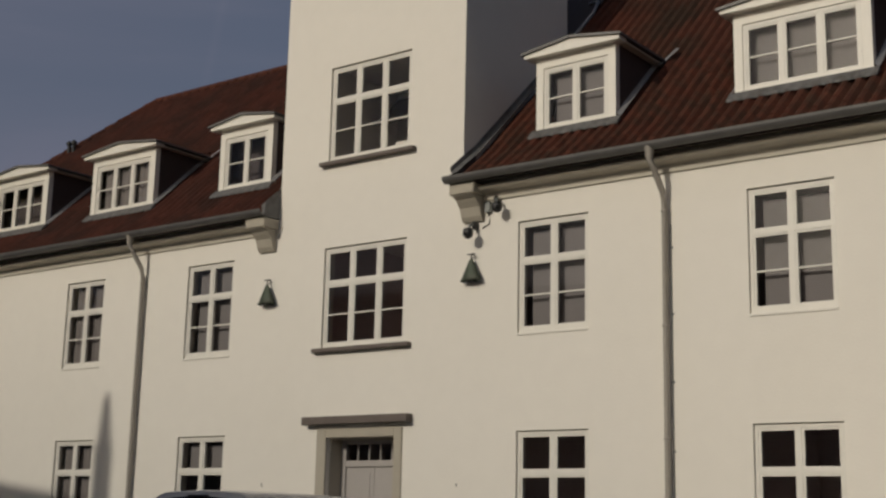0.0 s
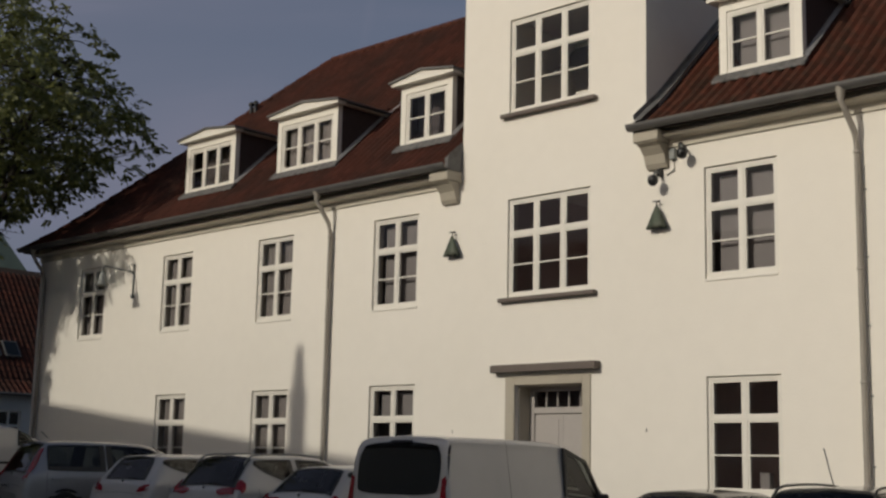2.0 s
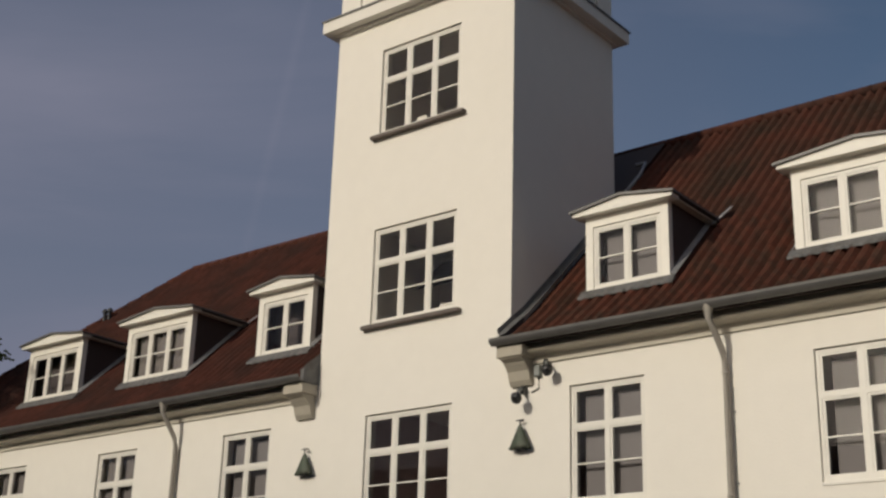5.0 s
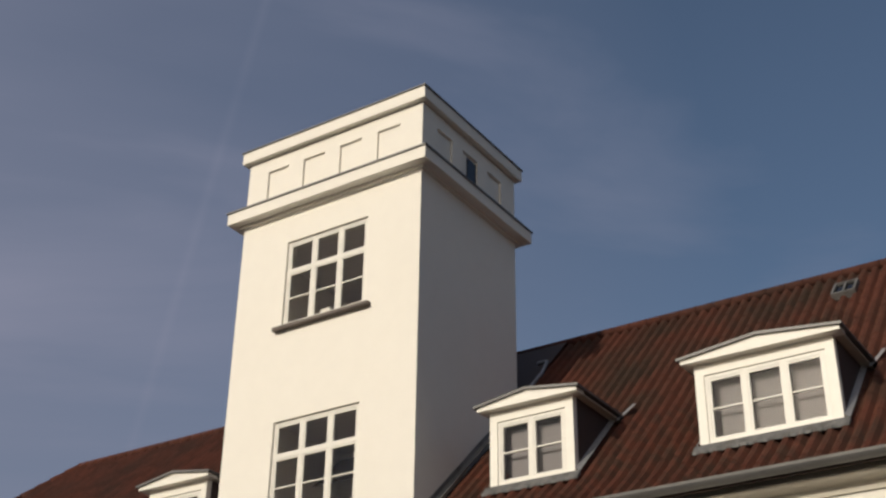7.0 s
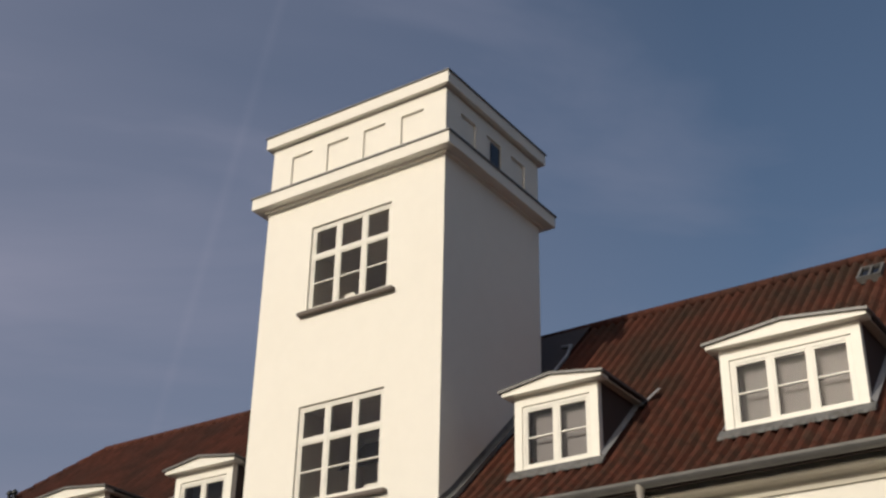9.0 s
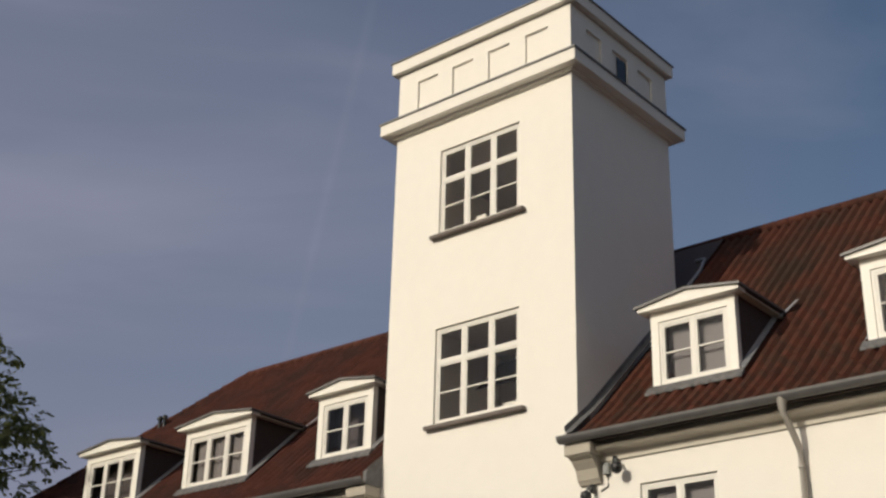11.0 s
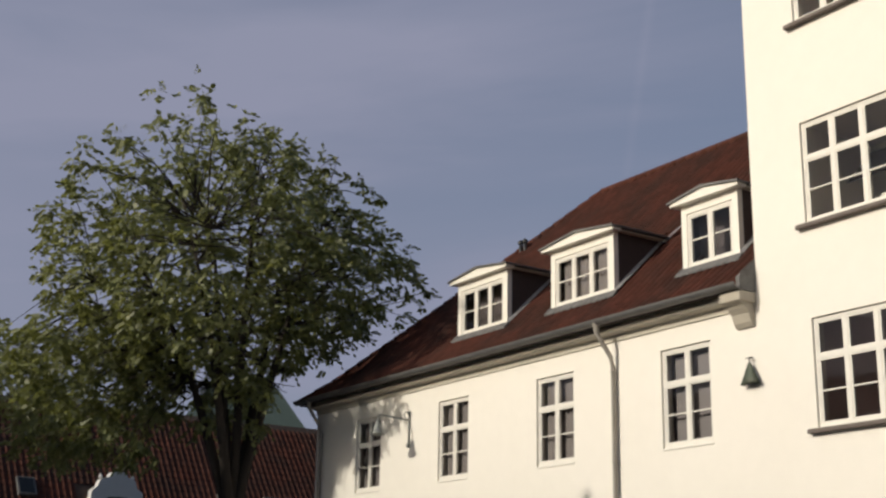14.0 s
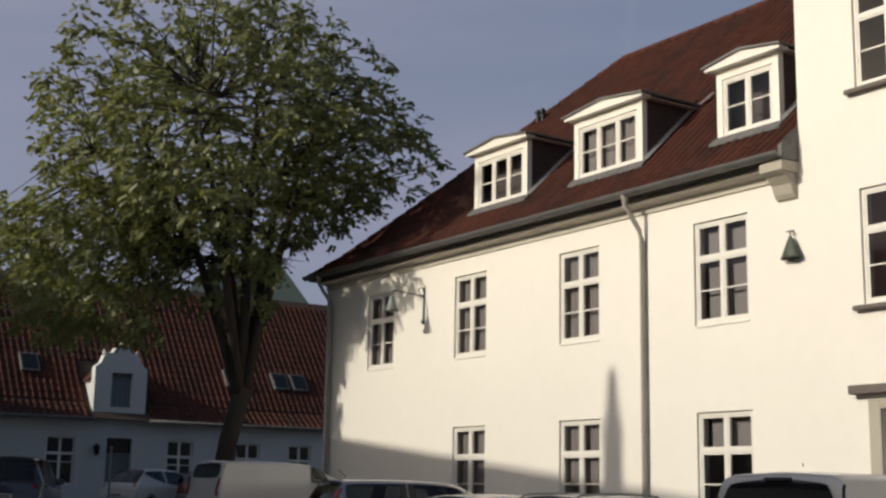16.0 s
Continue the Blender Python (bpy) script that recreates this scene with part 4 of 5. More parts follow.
def car(name, label, group, corner, turn, width, stations, paint, glass_rows, lights, cabin, wheels, r=0.31, rails=False, handle=True, antenna=None, plate_at=None, dark_bumper=False):
    """stations start at the rear bumper. glass_rows: the rear window's u and v; lights: tail lamps' u and v; cabin: side windows' u."""
    t = radians(turn)
    cx, cy = corner[0] - math.cos(t) * width / 2, corner[1] - math.sin(t) * width / 2
    c = thing(name, label, "car" if "van" not in name else "van", (cx, cy, ground_z(cx)), group, turn=t)
    sh = Shell(stations)
    top = len(stations) - 1
    u0, u1, v0 = glass_rows
    v0 = 8 - v0
    is_van = "van" in name
    ws = 0.8 if is_van else 1.2
    # the window openings: rear window, windscreen, side windows
    rear = [(u0, -v0), (u1, -v0 * 0.86), (u1, v0 * 0.86), (u0, v0)]
    screen = [(8.9, -ws), (7.9 if is_van else 7.5, -ws * 0.9), (7.9 if is_van else 7.5, ws * 0.9), (8.9, ws)]
    sides = {}
    for s in (-1, 1):
        for k, (a, b) in enumerate(cabin):
            low = 4.9 if k == 0 and name != "people_carrier" else 4.15
            sides[s, k] = [(a, s * low), (b, s * 4.15), (b - 0.5 if k else b - 0.03, s * 5.72), (a + (0.12 if k == 0 else 0.0), s * 5.72)]
    cut = [(screen, True)] + ([] if is_van else [(rear, True)] + [(q, False) for q in sides.values()])
    hole = None
    if is_van:
        (a, b), = cabin
        pane4 = [sh.at(u, v) for u, v in ((a, 4.15), (b, 4.1), (b - 0.65, 5.6), (a + 0.12, 5.72))]
        x_low, x_high = (pane4[0].x + pane4[1].x) / 2 + 0.03, (pane4[2].x + pane4[3].x) / 2 + 0.075
        pane4 = [(p.y, p.z) for p in pane4]
        hole = shrunk(pane4, 0.96)
        side_x = lambda z: x_low + (x_high - x_low) * (z - pane4[0][1]) / (pane4[3][1] - pane4[0][1])
    fine = 12 if group == ROW else 9
    body = part("body", sh.patch(steps(0, top, top * fine), steps(-8, 8, fine * 12), 0.0, cut, hole), paint, c)
    part("lining", sh.patch(steps(0.3, top - 0.3, top * 6), steps(-8, 8, 80), -0.035, cut, hole), lining_cloth, body)
    part("dashboard", boxes((-width / 2 + 0.15, width / 2 - 0.15, stations[-1][0] * (0.70 if is_van else 0.66), stations[-1][0] * 0.76, 0.6, stations[8][2] - 0.02), bevel=0.04), black_plastic, body)
    for end in (0, top):
        bm = bmesh.new()
        bm.faces.new([bm.verts.new(sh.at(end, v)) for v in [-8 + 16 * k / 96 for k in range(96)]])
        part("end_panel", bm, paint, body)
    part("rear_window", sh.panel(rear, 0.008, 0.75 if is_van else 0.4, 20, True), car_glass if is_van else tinted_glass, body, "dark rear window with rounded corners")
    if not is_van:
        part("window_seal", sh.panel(rear, 0.011, 0.4, 20, True, 2), black_plastic, body)
    for s in (-1, 1):
        if is_van:
            bm = bmesh.new()
            bm.faces.new([bm.verts.new((s * side_x(z), y, z)) for y, z in pane4[::s]])
            part("side_window", bm, clear_glass, body, "large greenish cab window")
            bm = bmesh.new()
            ring = [[bm.verts.new((s * (side_x(z) + o_), y, z)) for y, z in shrunk(pane4, k_)] for k_, o_ in ((1.04, -0.05), (1.03, 0.006), (0.90, 0.006), (0.90, -0.06))]
            for p, q in zip(ring, ring[1:]):
                for m_ in range(4):
                    bm.faces.new((p[m_], p[m_ - 1], q[m_ - 1], q[m_]))
            part("window_seal", bm, black_plastic, body)
        for k in range(0 if is_van else len(cabin)):
            part("side_window", sh.panel(sides[s, k], 0.008, 0.12, 20), tinted_glass, body)
            part("window_seal", sh.panel(sides[s, k], 0.011, 0.12, 20, False, 2), black_plastic, body)
        lamp_ = part("tail_lamp", sh.panel([(u, s * v) for u, v in lights], 0.014, 0.35), tail_red, body, "large red tail lamp")
        if is_van or name == "hatchback":
            c4 = [Vector(q) for q in lights]
            mid = sum(c4, Vector((0, 0))) / 4
            mid = mid.lerp((c4[0] + c4[3]) / 2, 0.45)
            part("reversing_lamp", sh.panel([(u, s * v) for u, v in (mid + (q - sum(c4, Vector((0, 0))) / 4) * 0.36 for q in c4)], 0.018, 0.5, 6), lamp_clear, lamp_, "clear reversing lamp")
        part("head_lamp", sh.patch(steps(top - 1.1, top - 0.35, 4), [s * v for v in steps(3.5, 4.6, 5)], 0.01), lamp_clear, body)
        part("side_trim", sh.patch(steps(2.2, top - 2.0, 14), [s * v for v in steps(2.75, 2.95, 2)], 0.012), black_plastic if dark_bumper else paint, body)
        mirror = part("mirror", boxes((s * (width / 2 + 0.02) - 0.11, s * (width / 2 + 0.02) + 0.11, -0.06, 0.05, -0.07, 0.08), bevel=0.03), black_plastic if dark_bumper else paint, body, at=(s * 0.04, spline(stations, cabin[-1][1])[0] - 0.12, spline(stations, cabin[-1][1] - 0.5)[2] + 0.06))
        for a, b in cabin[:2]:
            if handle:
                y, zz = spline(stations, a + 0.4)[0], spline(stations, a)[2] - 0.1
                xx = sh.at(a + 0.4, 3.7).x
                part("door_handle", boxes((s * xx - 0.015, s * xx + 0.03 * s + 0.015, y - 0.1, y + 0.1, zz - 0.02, zz + 0.02), bevel=0.008), black_plastic if dark_bumper else paint, body)
        if rails:
            a, b = cabin[0][0] - 0.5, cabin[-1][1] - 0.6
            pts = [sh.at(u, 6.5) * 1.0 + Vector((0, 0, 0.06)) for u in steps(a, b, 8)]
            pts = [sh.at(a, 6.5)] + pts + [sh.at(b, 6.5)]
            part("roof_rail", tube(bmesh.new(), [(s * p.x, p.y, p.z) for p in pts], 0.018, 6), iron_grey if paint != black_car else black_plastic, body)
    part("windscreen", sh.panel(screen, 0.006, 0.1, 12, True), clear_glass, body)
    part("rear_bumper", sh.patch(steps(0.0, 1.0, 4), steps(-3.0, 3.0, 24), 0.02), black_plastic if dark_bumper else paint, body)
    for wy in wheels:
        for s in (-1, 1):
            xx = width / 2 - 0.055
            wheel(c, s * xx, wy, r, s)
            arch = bmesh.new()
            rings = [[arch.verts.new((s * (width / 2 * 1.01 + 0.008), wy + q * math.cos(a), r + q * math.sin(a))) for a in steps(-0.25, math.pi + 0.25, 16)] for q in (r * 1.02, r * 1.17)]
            for k in range(16):
                arch.faces.new((rings[0][k], rings[0][k + 1], rings[1][k + 1], rings[1][k]))
            part("wheel_arch", arch, black_plastic, body)
    for s in (-1, 1):
        for u in [a for a, b in cabin] + [cabin[-1][1] + 0.1]:
            part("door_seam", sh.patch([u - 0.012, u + 0.012], [s * v for v in steps(2.3, 4.05, 10)], 0.004), black_plastic, body)
    if not is_van:
        for side in (-1, 1):
            part("tailgate_seam", sh.patch([1.13, 1.17], [side * v for v in steps(6.6, 8, 12)], 0.006), black_plastic, body)
        p = sh.at(2.45, 8)
        part("badge", lathe(bmesh.new(), [(0.0, -0.03), (0.03, 0.0), (0.0, 0.03)], 8, (0, p.y - 0.015, p.z)), iron_grey, body)
    a_, b_ = sh.at(u0 + 0.12, 8), sh.at(u0 + 0.25, 7.3)
    if "van" not in name:
        part("wiper", tube(bmesh.new(), [(0, a_.y - 0.02, a_.z + 0.01), (b_.x * 0.8, b_.y - 0.02, b_.z + 0.015)], 0.008, 5), black_plastic, body)
    for k in (-1, 1):
        seat = boxes((k * 0.36 - 0.22, k * 0.36 + 0.22, stations[-1][0] * 0.42, stations[-1][0] * 0.47, 0.5, 1.15), (k * 0.36 - 0.12, k * 0.36 + 0.12, stations[-1][0] * 0.42, stations[-1][0] * 0.45, 1.16, 1.34), bevel=0.03)
        part("seat", seat, seat_cloth, c)
    if plate_at:
        plate(body, *plate_at)
    if antenna:
        part("antenna", tube(bmesh.new(), antenna, 0.008, 5), black_plastic, body)
    return c


ROW = "cars parked nose to the house"


def hatch_rows(L, W, H, slope=0.5, belt=0.93):
    w = W / 2
    return [(0.0, 0.42, 0.58, 0.62, w - 0.10, w - 0.10, w - 0.16), (0.05, 0.30, 0.68, 0.74, w - 0.04, w - 0.04, w - 0.10), (0.12, 0.24, 0.84, 0.92, w - 0.01, w - 0.01, w - 0.10),
            (0.20, 0.22, belt, 1.02, w, w, w - 0.16), (0.20 + slope * 0.55, 0.22, belt + 0.03, H * 0.87, w, w, w - 0.22), (0.25 + slope, 0.22, belt + 0.03, H - 0.03, w, w, w - 0.25), (L * 0.38, 0.22, belt + 0.01, H, w, w, w - 0.25),
            (L * 0.56, 0.22, belt - 0.01, H - 0.03, w, w, w - 0.24), (L * 0.66, 0.22, belt - 0.02, H - 0.17, w, w, w - 0.20), (L * 0.78, 0.22, belt - 0.04, belt + 0.05, w, w, w - 0.12), (L * 0.9, 0.22, belt - 0.12, belt - 0.06, w - 0.03, w - 0.04, w - 0.14),
            (L * 0.97, 0.26, 0.66, 0.72, w - 0.10, w - 0.12, w - 0.24), (L, 0.36, 0.52, 0.56, w - 0.22, w - 0.24, w - 0.34)]


def van_rows(L, W, H):
    w = W / 2
    return [(0.0, 0.42, 0.58, 0.62, w - 0.06, w - 0.06, w - 0.10), (0.04, 0.30, 0.80, 0.95, w - 0.02, w - 0.02, w - 0.06), (0.07, 0.26, 1.02, 1.12, w - 0.01, w - 0.01, w - 0.06), (0.14, 0.24, 1.08, H * 0.86, w, w, w - 0.10),
            (0.20, 0.24, 1.08, H - 0.06, w, w, w - 0.13), (0.38, 0.24, 1.08, H, w, w, w - 0.14), (L * 0.45, 0.24, 1.08, H + 0.01, w, w, w - 0.14),
            (L * 0.60, 0.24, 1.08, H - 0.02, w, w, w - 0.15), (L * 0.70, 0.24, 1.06, H - 0.20, w, w, w - 0.18), (L * 0.83, 0.24, 1.02, 1.20, w, w, w - 0.14), (L * 0.93, 0.24, 0.92, 1.0, w - 0.04, w - 0.04, w - 0.16),
            (L * 0.98, 0.28, 0.70, 0.76, w - 0.12, w - 0.12, w - 0.24), (L, 0.36, 0.52, 0.56, w - 0.22, w - 0.24, w - 0.34)]


van = car("delivery_van", "white panel van with dark rear windows, parked nose-in", ROW, (-6.54, -6.56), 5, 1.88, van_rows(5.05, 1.88, 1.96), white_car,
          (2.06, 3.8, 6.6), [(0.3, 6.9), (2.62, 6.6), (2.62, 4.9), (0.3, 4.2)], [(6.75, 8.6)], (0.9, 4.05), r=0.33, handle=False, dark_bumper=True)
vb = [o for o in van.children if o.name.startswith("body")][0]
vs_shell = Shell(van_rows(5.05, 1.88, 1.96))
part("slide_rail", boxes((0.935, 0.965, 0.75, 2.35, 1.02, 1.07), bevel=0.008), black_plastic, vb, "black sliding-door rail")
for y in (3.05, 3.42):
    part("door_handle", boxes((0.93, 0.985, y, y + 0.2, 0.98, 1.03), bevel=0.01), black_plastic, vb)
for y in (1.5, 3.18):
    part("door_gap", vs_shell.patch([spline_u for spline_u in ((y - 0.38) / (5.05 * 0.45 - 0.38) + 5 if y < 2.27 else 6 + (y - 2.2725) / (3.03 - 2.2725), (y - 0.372) / (5.05 * 0.45 - 0.38) + 5 if y < 2.27 else 6 + (y - 2.262) / (3.03 - 2.2725))], steps(2.2, 6.3, 20), 0.003), black_plastic, vb)
part("rear_handle", boxes((-0.12, 0.12, 0.0, 0.06, 0.98, 1.03), bevel=0.01), black_plastic, vb)
part("top_brake_lamp", boxes((-0.18, 0.18, 0.14, 0.22, 1.87, 1.91), bevel=0.01), black_plastic, vb)
for x in (-0.62, 0.42):
    part("lettering_bar", boxes((x, x + 0.24, 0.012, 0.030, 0.72, 0.75)), iron_grey, vb)

car("hatchback", "small white hatchback parked nose-in", ROW, (-9.13, -6.30), 5, 1.66, hatch_rows(3.84, 1.66, 1.43, 0.42), white_car,
    (2.85, 4.8, 6.3), [(1.3, 7.4), (2.1, 7.45), (3.0, 4.4), (2.3, 3.8)], [(4.6, 5.9), (6.05, 7.6)], (0.72, 3.15), plate_at=(0.02, 0.58))
car("estate_car", "white estate car with roof rails and large tail lamps", ROW, (-11.68, -6.20), 5, 1.74, hatch_rows(4.15, 1.74, 1.53, 0.45), white_car,
    (2.8, 4.9, 6.05), [(1.5, 7.5), (2.6, 7.4), (3.7, 4.3), (3.0, 3.6)], [(4.7, 5.9), (6.05, 7.6)], (0.78, 3.4), rails=True, plate_at=(0.02, 0.6), dark_bumper=False)
car("hatchback", "white rounded hatchback parked nose-in", ROW, (-14.2, -6.15), 5, 1.76, hatch_rows(4.25, 1.76, 1.46, 0.34, 0.92), white_car,
    (2.7, 4.8, 6.95), [(1.2, 7.35), (2.0, 7.1), (3.1, 5.2), (2.2, 5.2)], [(4.6, 5.9), (6.05, 7.6)], (0.8, 3.45), plate_at=(0.0, 0.47), antenna=[(0, 0.9, 1.5), (0, 0.75, 1.62)])
car("people_carrier", "silver-grey people carrier with a long side window line", ROW, (-17.3, -6.92), -10, 1.80, hatch_rows(4.55, 1.80, 1.62, 0.36, 0.96), silver_car,
    (2.75, 4.85, 6.25), [(1.7, 6.9), (4.5, 6.5), (4.7, 5.0), (2.2, 3.9)], [(4.75, 5.97), (5.99, 7.8)], (0.9, 3.6), r=0.33, plate_at=(0.02, 0.75), antenna=[(0, 0.8, 1.67), (0, 0.65, 1.80)])
car("delivery_van", "white small panel van beside the house corner", ROW, (-27.30, -4.25), 3, 1.80, van_rows(4.5, 1.80, 1.62), white_car,
    (2.25, 4.25, 6.55), [(0.5, 6.9), (2.5, 6.6), (2.5, 4.9), (0.5, 4.2)], [(7.0, 8.3)], (0.85, 3.6), r=0.32, handle=False, dark_bumper=True)
car("hatchback", "black small hatchback with dark windows", ROW, (-3.20, -5.3), 5, 1.66, hatch_rows(3.9, 1.66, 1.45, 0.5), black_car,
    (2.85, 4.9, 5.95), [(1.8, 6.9), (2.6, 6.8), (3.0, 5.6), (2.2, 5.7)], [(4.6, 5.9), (6.05, 7.6)], (0.72, 3.15), plate_at=(0.02, 0.62))
car("estate_car", "black tall estate car with roof rails and aerial", ROW, (-1.05, -5.2), 5, 1.82, hatch_rows(4.5, 1.82, 1.62, 0.45, 1.0), black_car,
    (2.9, 4.9, 5.9), [(1.8, 6.9), (2.6, 6.8), (3.0, 5.6), (2.2, 5.7)], [(4.5, 5.9), (6.05, 7.7)], (0.9, 3.6), r=0.34, rails=True, plate_at=(0.02, 0.72), antenna=[(0, 0.85, 1.62), (-0.02, 0.62, 2.08)])
FAR = "cars before the old wing"
car("hatchback", "white hatchback parked before the old wing", FAR, (-38.6, -2.0), 25, 1.7, hatch_rows(4.0, 1.7, 1.48), white_car, (2.9, 4.9, 6.0), [(1.8, 6.9), (2.6, 6.8), (3.0, 5.6), (2.2, 5.7)], [(4.6, 5.9), (6.05, 7.6)], (0.75, 3.3), plate_at=(0.02, 0.62))
car("hatchback", "dark red hatchback parked before the old wing", FAR, (-38.4, 0.2), 25, 1.7, hatch_rows(4.0, 1.7, 1.45), red_car, (2.9, 4.9, 6.0), [(1.8, 6.9), (2.6, 6.8), (3.0, 5.6), (2.2, 5.7)], [(4.6, 5.9), (6.05, 7.6)], (0.75, 3.3), plate_at=(0.02, 0.62))
car("people_carrier", "dark blue people carrier parked in the square", FAR, (-27.4, -8.55), 65, 1.78, hatch_rows(4.4, 1.78, 1.62, 0.4, 1.0), blue_car, (2.9, 4.9, 6.0), [(1.8, 6.9), (2.6, 6.8), (3.0, 5.6), (2.2, 5.7)], [(4.6, 5.9), (6.05, 7.6)], (0.85, 3.5), plate_at=(0.02, 0.7))
sign = thing("road_sign_post", "thin grey sign post beside the parked cars", "sign post", (-33.9, -4.6, ground_z(-33.9)))
part("post", tube(bmesh.new(), [(0, 0, -0.1), (0, 0, 2.0)], 0.03, 8), iron_grey, sign)

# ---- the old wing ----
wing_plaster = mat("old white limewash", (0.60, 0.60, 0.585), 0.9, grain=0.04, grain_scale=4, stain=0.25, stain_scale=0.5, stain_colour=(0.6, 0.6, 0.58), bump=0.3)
WX, WE = -45.7, 4.68
wing = thing("old_wing", "low white wing with steep red tiled roof", "house", (0, 0, -0.05))
wins = [(-7.3, -6.2), (-2.80, -1.70), (1.92, 3.0), (4.85, 5.9), (7.2, 8.25), (11.0, 12.1)]
wdoor = (-0.5, 0.5, 1.15, 3.88)
wh = [(a, b, 2.1, 3.88) for a, b in wins] + [wdoor, (-0.45, 0.37, 5.05, 6.35)]


def wing_gone(y, z):
    out = z > WE and not -1.12 < y < 0.95
    return out or any(a < y < b and c < z < d for a, b, c, d in wh)


us = [-26, 16, -1.12, 0.95] + [q for h in wh for q in h[:2]]
vs = [0.5, WE, 6.55] + [q for h in wh for q in h[2:]]
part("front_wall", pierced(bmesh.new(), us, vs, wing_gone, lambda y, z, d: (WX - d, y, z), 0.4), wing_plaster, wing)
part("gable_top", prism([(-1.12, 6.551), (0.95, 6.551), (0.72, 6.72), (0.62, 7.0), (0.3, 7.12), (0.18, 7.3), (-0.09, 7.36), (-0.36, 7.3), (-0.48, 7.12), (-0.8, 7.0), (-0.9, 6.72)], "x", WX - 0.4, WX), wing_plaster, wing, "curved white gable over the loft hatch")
for y in (-0.75, -0.09, 0.55):
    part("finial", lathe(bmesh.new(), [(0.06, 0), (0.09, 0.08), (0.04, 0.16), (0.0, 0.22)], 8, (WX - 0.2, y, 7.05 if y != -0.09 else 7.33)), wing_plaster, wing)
hatch_paint = mat("grey-green shutter paint", (0.16, 0.18, 0.19), 0.7, grain=0.12, grain_scale=12)
for k in range(4):
    part("hatch_board", boxes((WX - 0.2, WX - 0.16, -0.45 + 0.205 * k + 0.004, -0.45 + 0.205 * (k + 1) - 0.004, 5.05, 6.35)), hatch_paint, wing)
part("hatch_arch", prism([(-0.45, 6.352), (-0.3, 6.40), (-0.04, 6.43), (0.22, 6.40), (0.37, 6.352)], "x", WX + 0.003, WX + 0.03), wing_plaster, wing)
for k in range(5):
    part("door_board", boxes((WX - 0.25, WX - 0.2, -0.5 + 0.2 * k + 0.004, -0.5 + 0.2 * (k + 1) - 0.004, 1.15, 3.3)), hatch_paint, wing)
part("door_light", boxes((WX - 0.25, WX - 0.2, -0.5, 0.5, 3.32, 3.88)), lens_glass, wing)
for a, b in wins:
    fr = pierced(bmesh.new(), [a, a + 0.07, (a + b) / 2 - 0.05, (a + b) / 2 + 0.05, b - 0.07, b], [2.1, 2.17, 2.92, 2.96, 3.2, 3.3, 3.81, 3.88],
                 lambda y, z: (a + 0.07 < y < (a + b) / 2 - 0.05 or (a + b) / 2 + 0.05 < y < b - 0.07) and (2.17 < z < 2.92 or 2.96 < z < 3.2 or 3.3 < z < 3.81), lambda y, z, d: (WX - 0.08 - d, y, z), 0.06)
    w_ = part("window", fr, white_paint, wing, "white casement of the old wing")
    part("pane", boxes((WX - 0.12, WX - 0.115, a + 0.05, b - 0.05, 2.15, 3.85)), car_glass, w_)
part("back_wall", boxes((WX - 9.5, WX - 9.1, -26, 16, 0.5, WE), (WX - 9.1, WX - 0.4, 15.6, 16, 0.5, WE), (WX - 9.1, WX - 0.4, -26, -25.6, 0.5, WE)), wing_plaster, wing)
WR = [(WX + 0.35, WE - 0.1), (WX - 0.4, WE + 0.45), (WX - 4.75, 10.6)]
bm = bmesh.new()
for (a, b), (c, d) in zip(WR, WR[1:]):
    for m in (lambda x: x, lambda x: 2 * (WX - 4.75) - x):
        bm.faces.new([bm.verts.new(p) for p in ((m(a), -26.3, b), (m(a), 16.3, b), (m(c), 16.3, d), (m(c), -26.3, d))])
part("roof_deck", bm, deck, wing)
verts, faces = [], []
seg = [math.hypot(c - a, d - b) for (a, b), (c, d) in zip(WR, WR[1:])]
for r in range(int(sum(seg) / 0.36)):
    s = r * 0.36
    k = 0 if s < seg[0] else 1
    (a, b), (c, d) = WR[k], WR[k + 1]
    t = (s - (0 if k == 0 else seg[0])) / seg[k]
    t2 = t + 0.38 / seg[k]
    nx, nz = (d - b) / seg[k], (a - c) / seg[k]
    for q in range(int(42.4 / 0.26)):
        y = -26.2 + 0.26 * q
        if -1.25 < y < 1.0 and s < 2.9:
            continue
        base = len(verts)
        for tt, lift in ((t, 0.012), (t, 0.035), (t2, 0.01)):
            for u, h in WAVE[::2] + [WAVE[-1]]:
                verts.append((a + (c - a) * tt + nx * (h * 0.6 + lift), y + u * 0.27, b + (d - b) * tt + nz * (h * 0.6 + lift)))
        for w in range(3):
            faces.append((base + w, base + w + 1, base + 4 + w + 1, base + 4 + w))
            faces.append((base + 4 + w, base + 4 + w + 1, base + 8 + w + 1, base + 8 + w))
me = bpy.data.meshes.new("roof_tiles")
me.from_pydata(verts, [], faces)
me.materials.append(dark_tile)
tagged(child("roof_tiles", me, wing), "red clay pantiles of the old wing", kind="stuff")
part("dormer_roof", prism([(-1.2, 6.0), (-0.09, 7.0), (1.03, 6.0), (1.03, 6.1), (-0.09, 7.1), (-1.2, 6.1)], "x", WX - 3.2, WX - 0.4), tile, wing)
for sg, yy in ((-1, -1.12), (1, 0.95)):
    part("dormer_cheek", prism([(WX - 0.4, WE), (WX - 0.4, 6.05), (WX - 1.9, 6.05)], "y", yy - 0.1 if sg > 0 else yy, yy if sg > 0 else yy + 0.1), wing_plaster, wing)
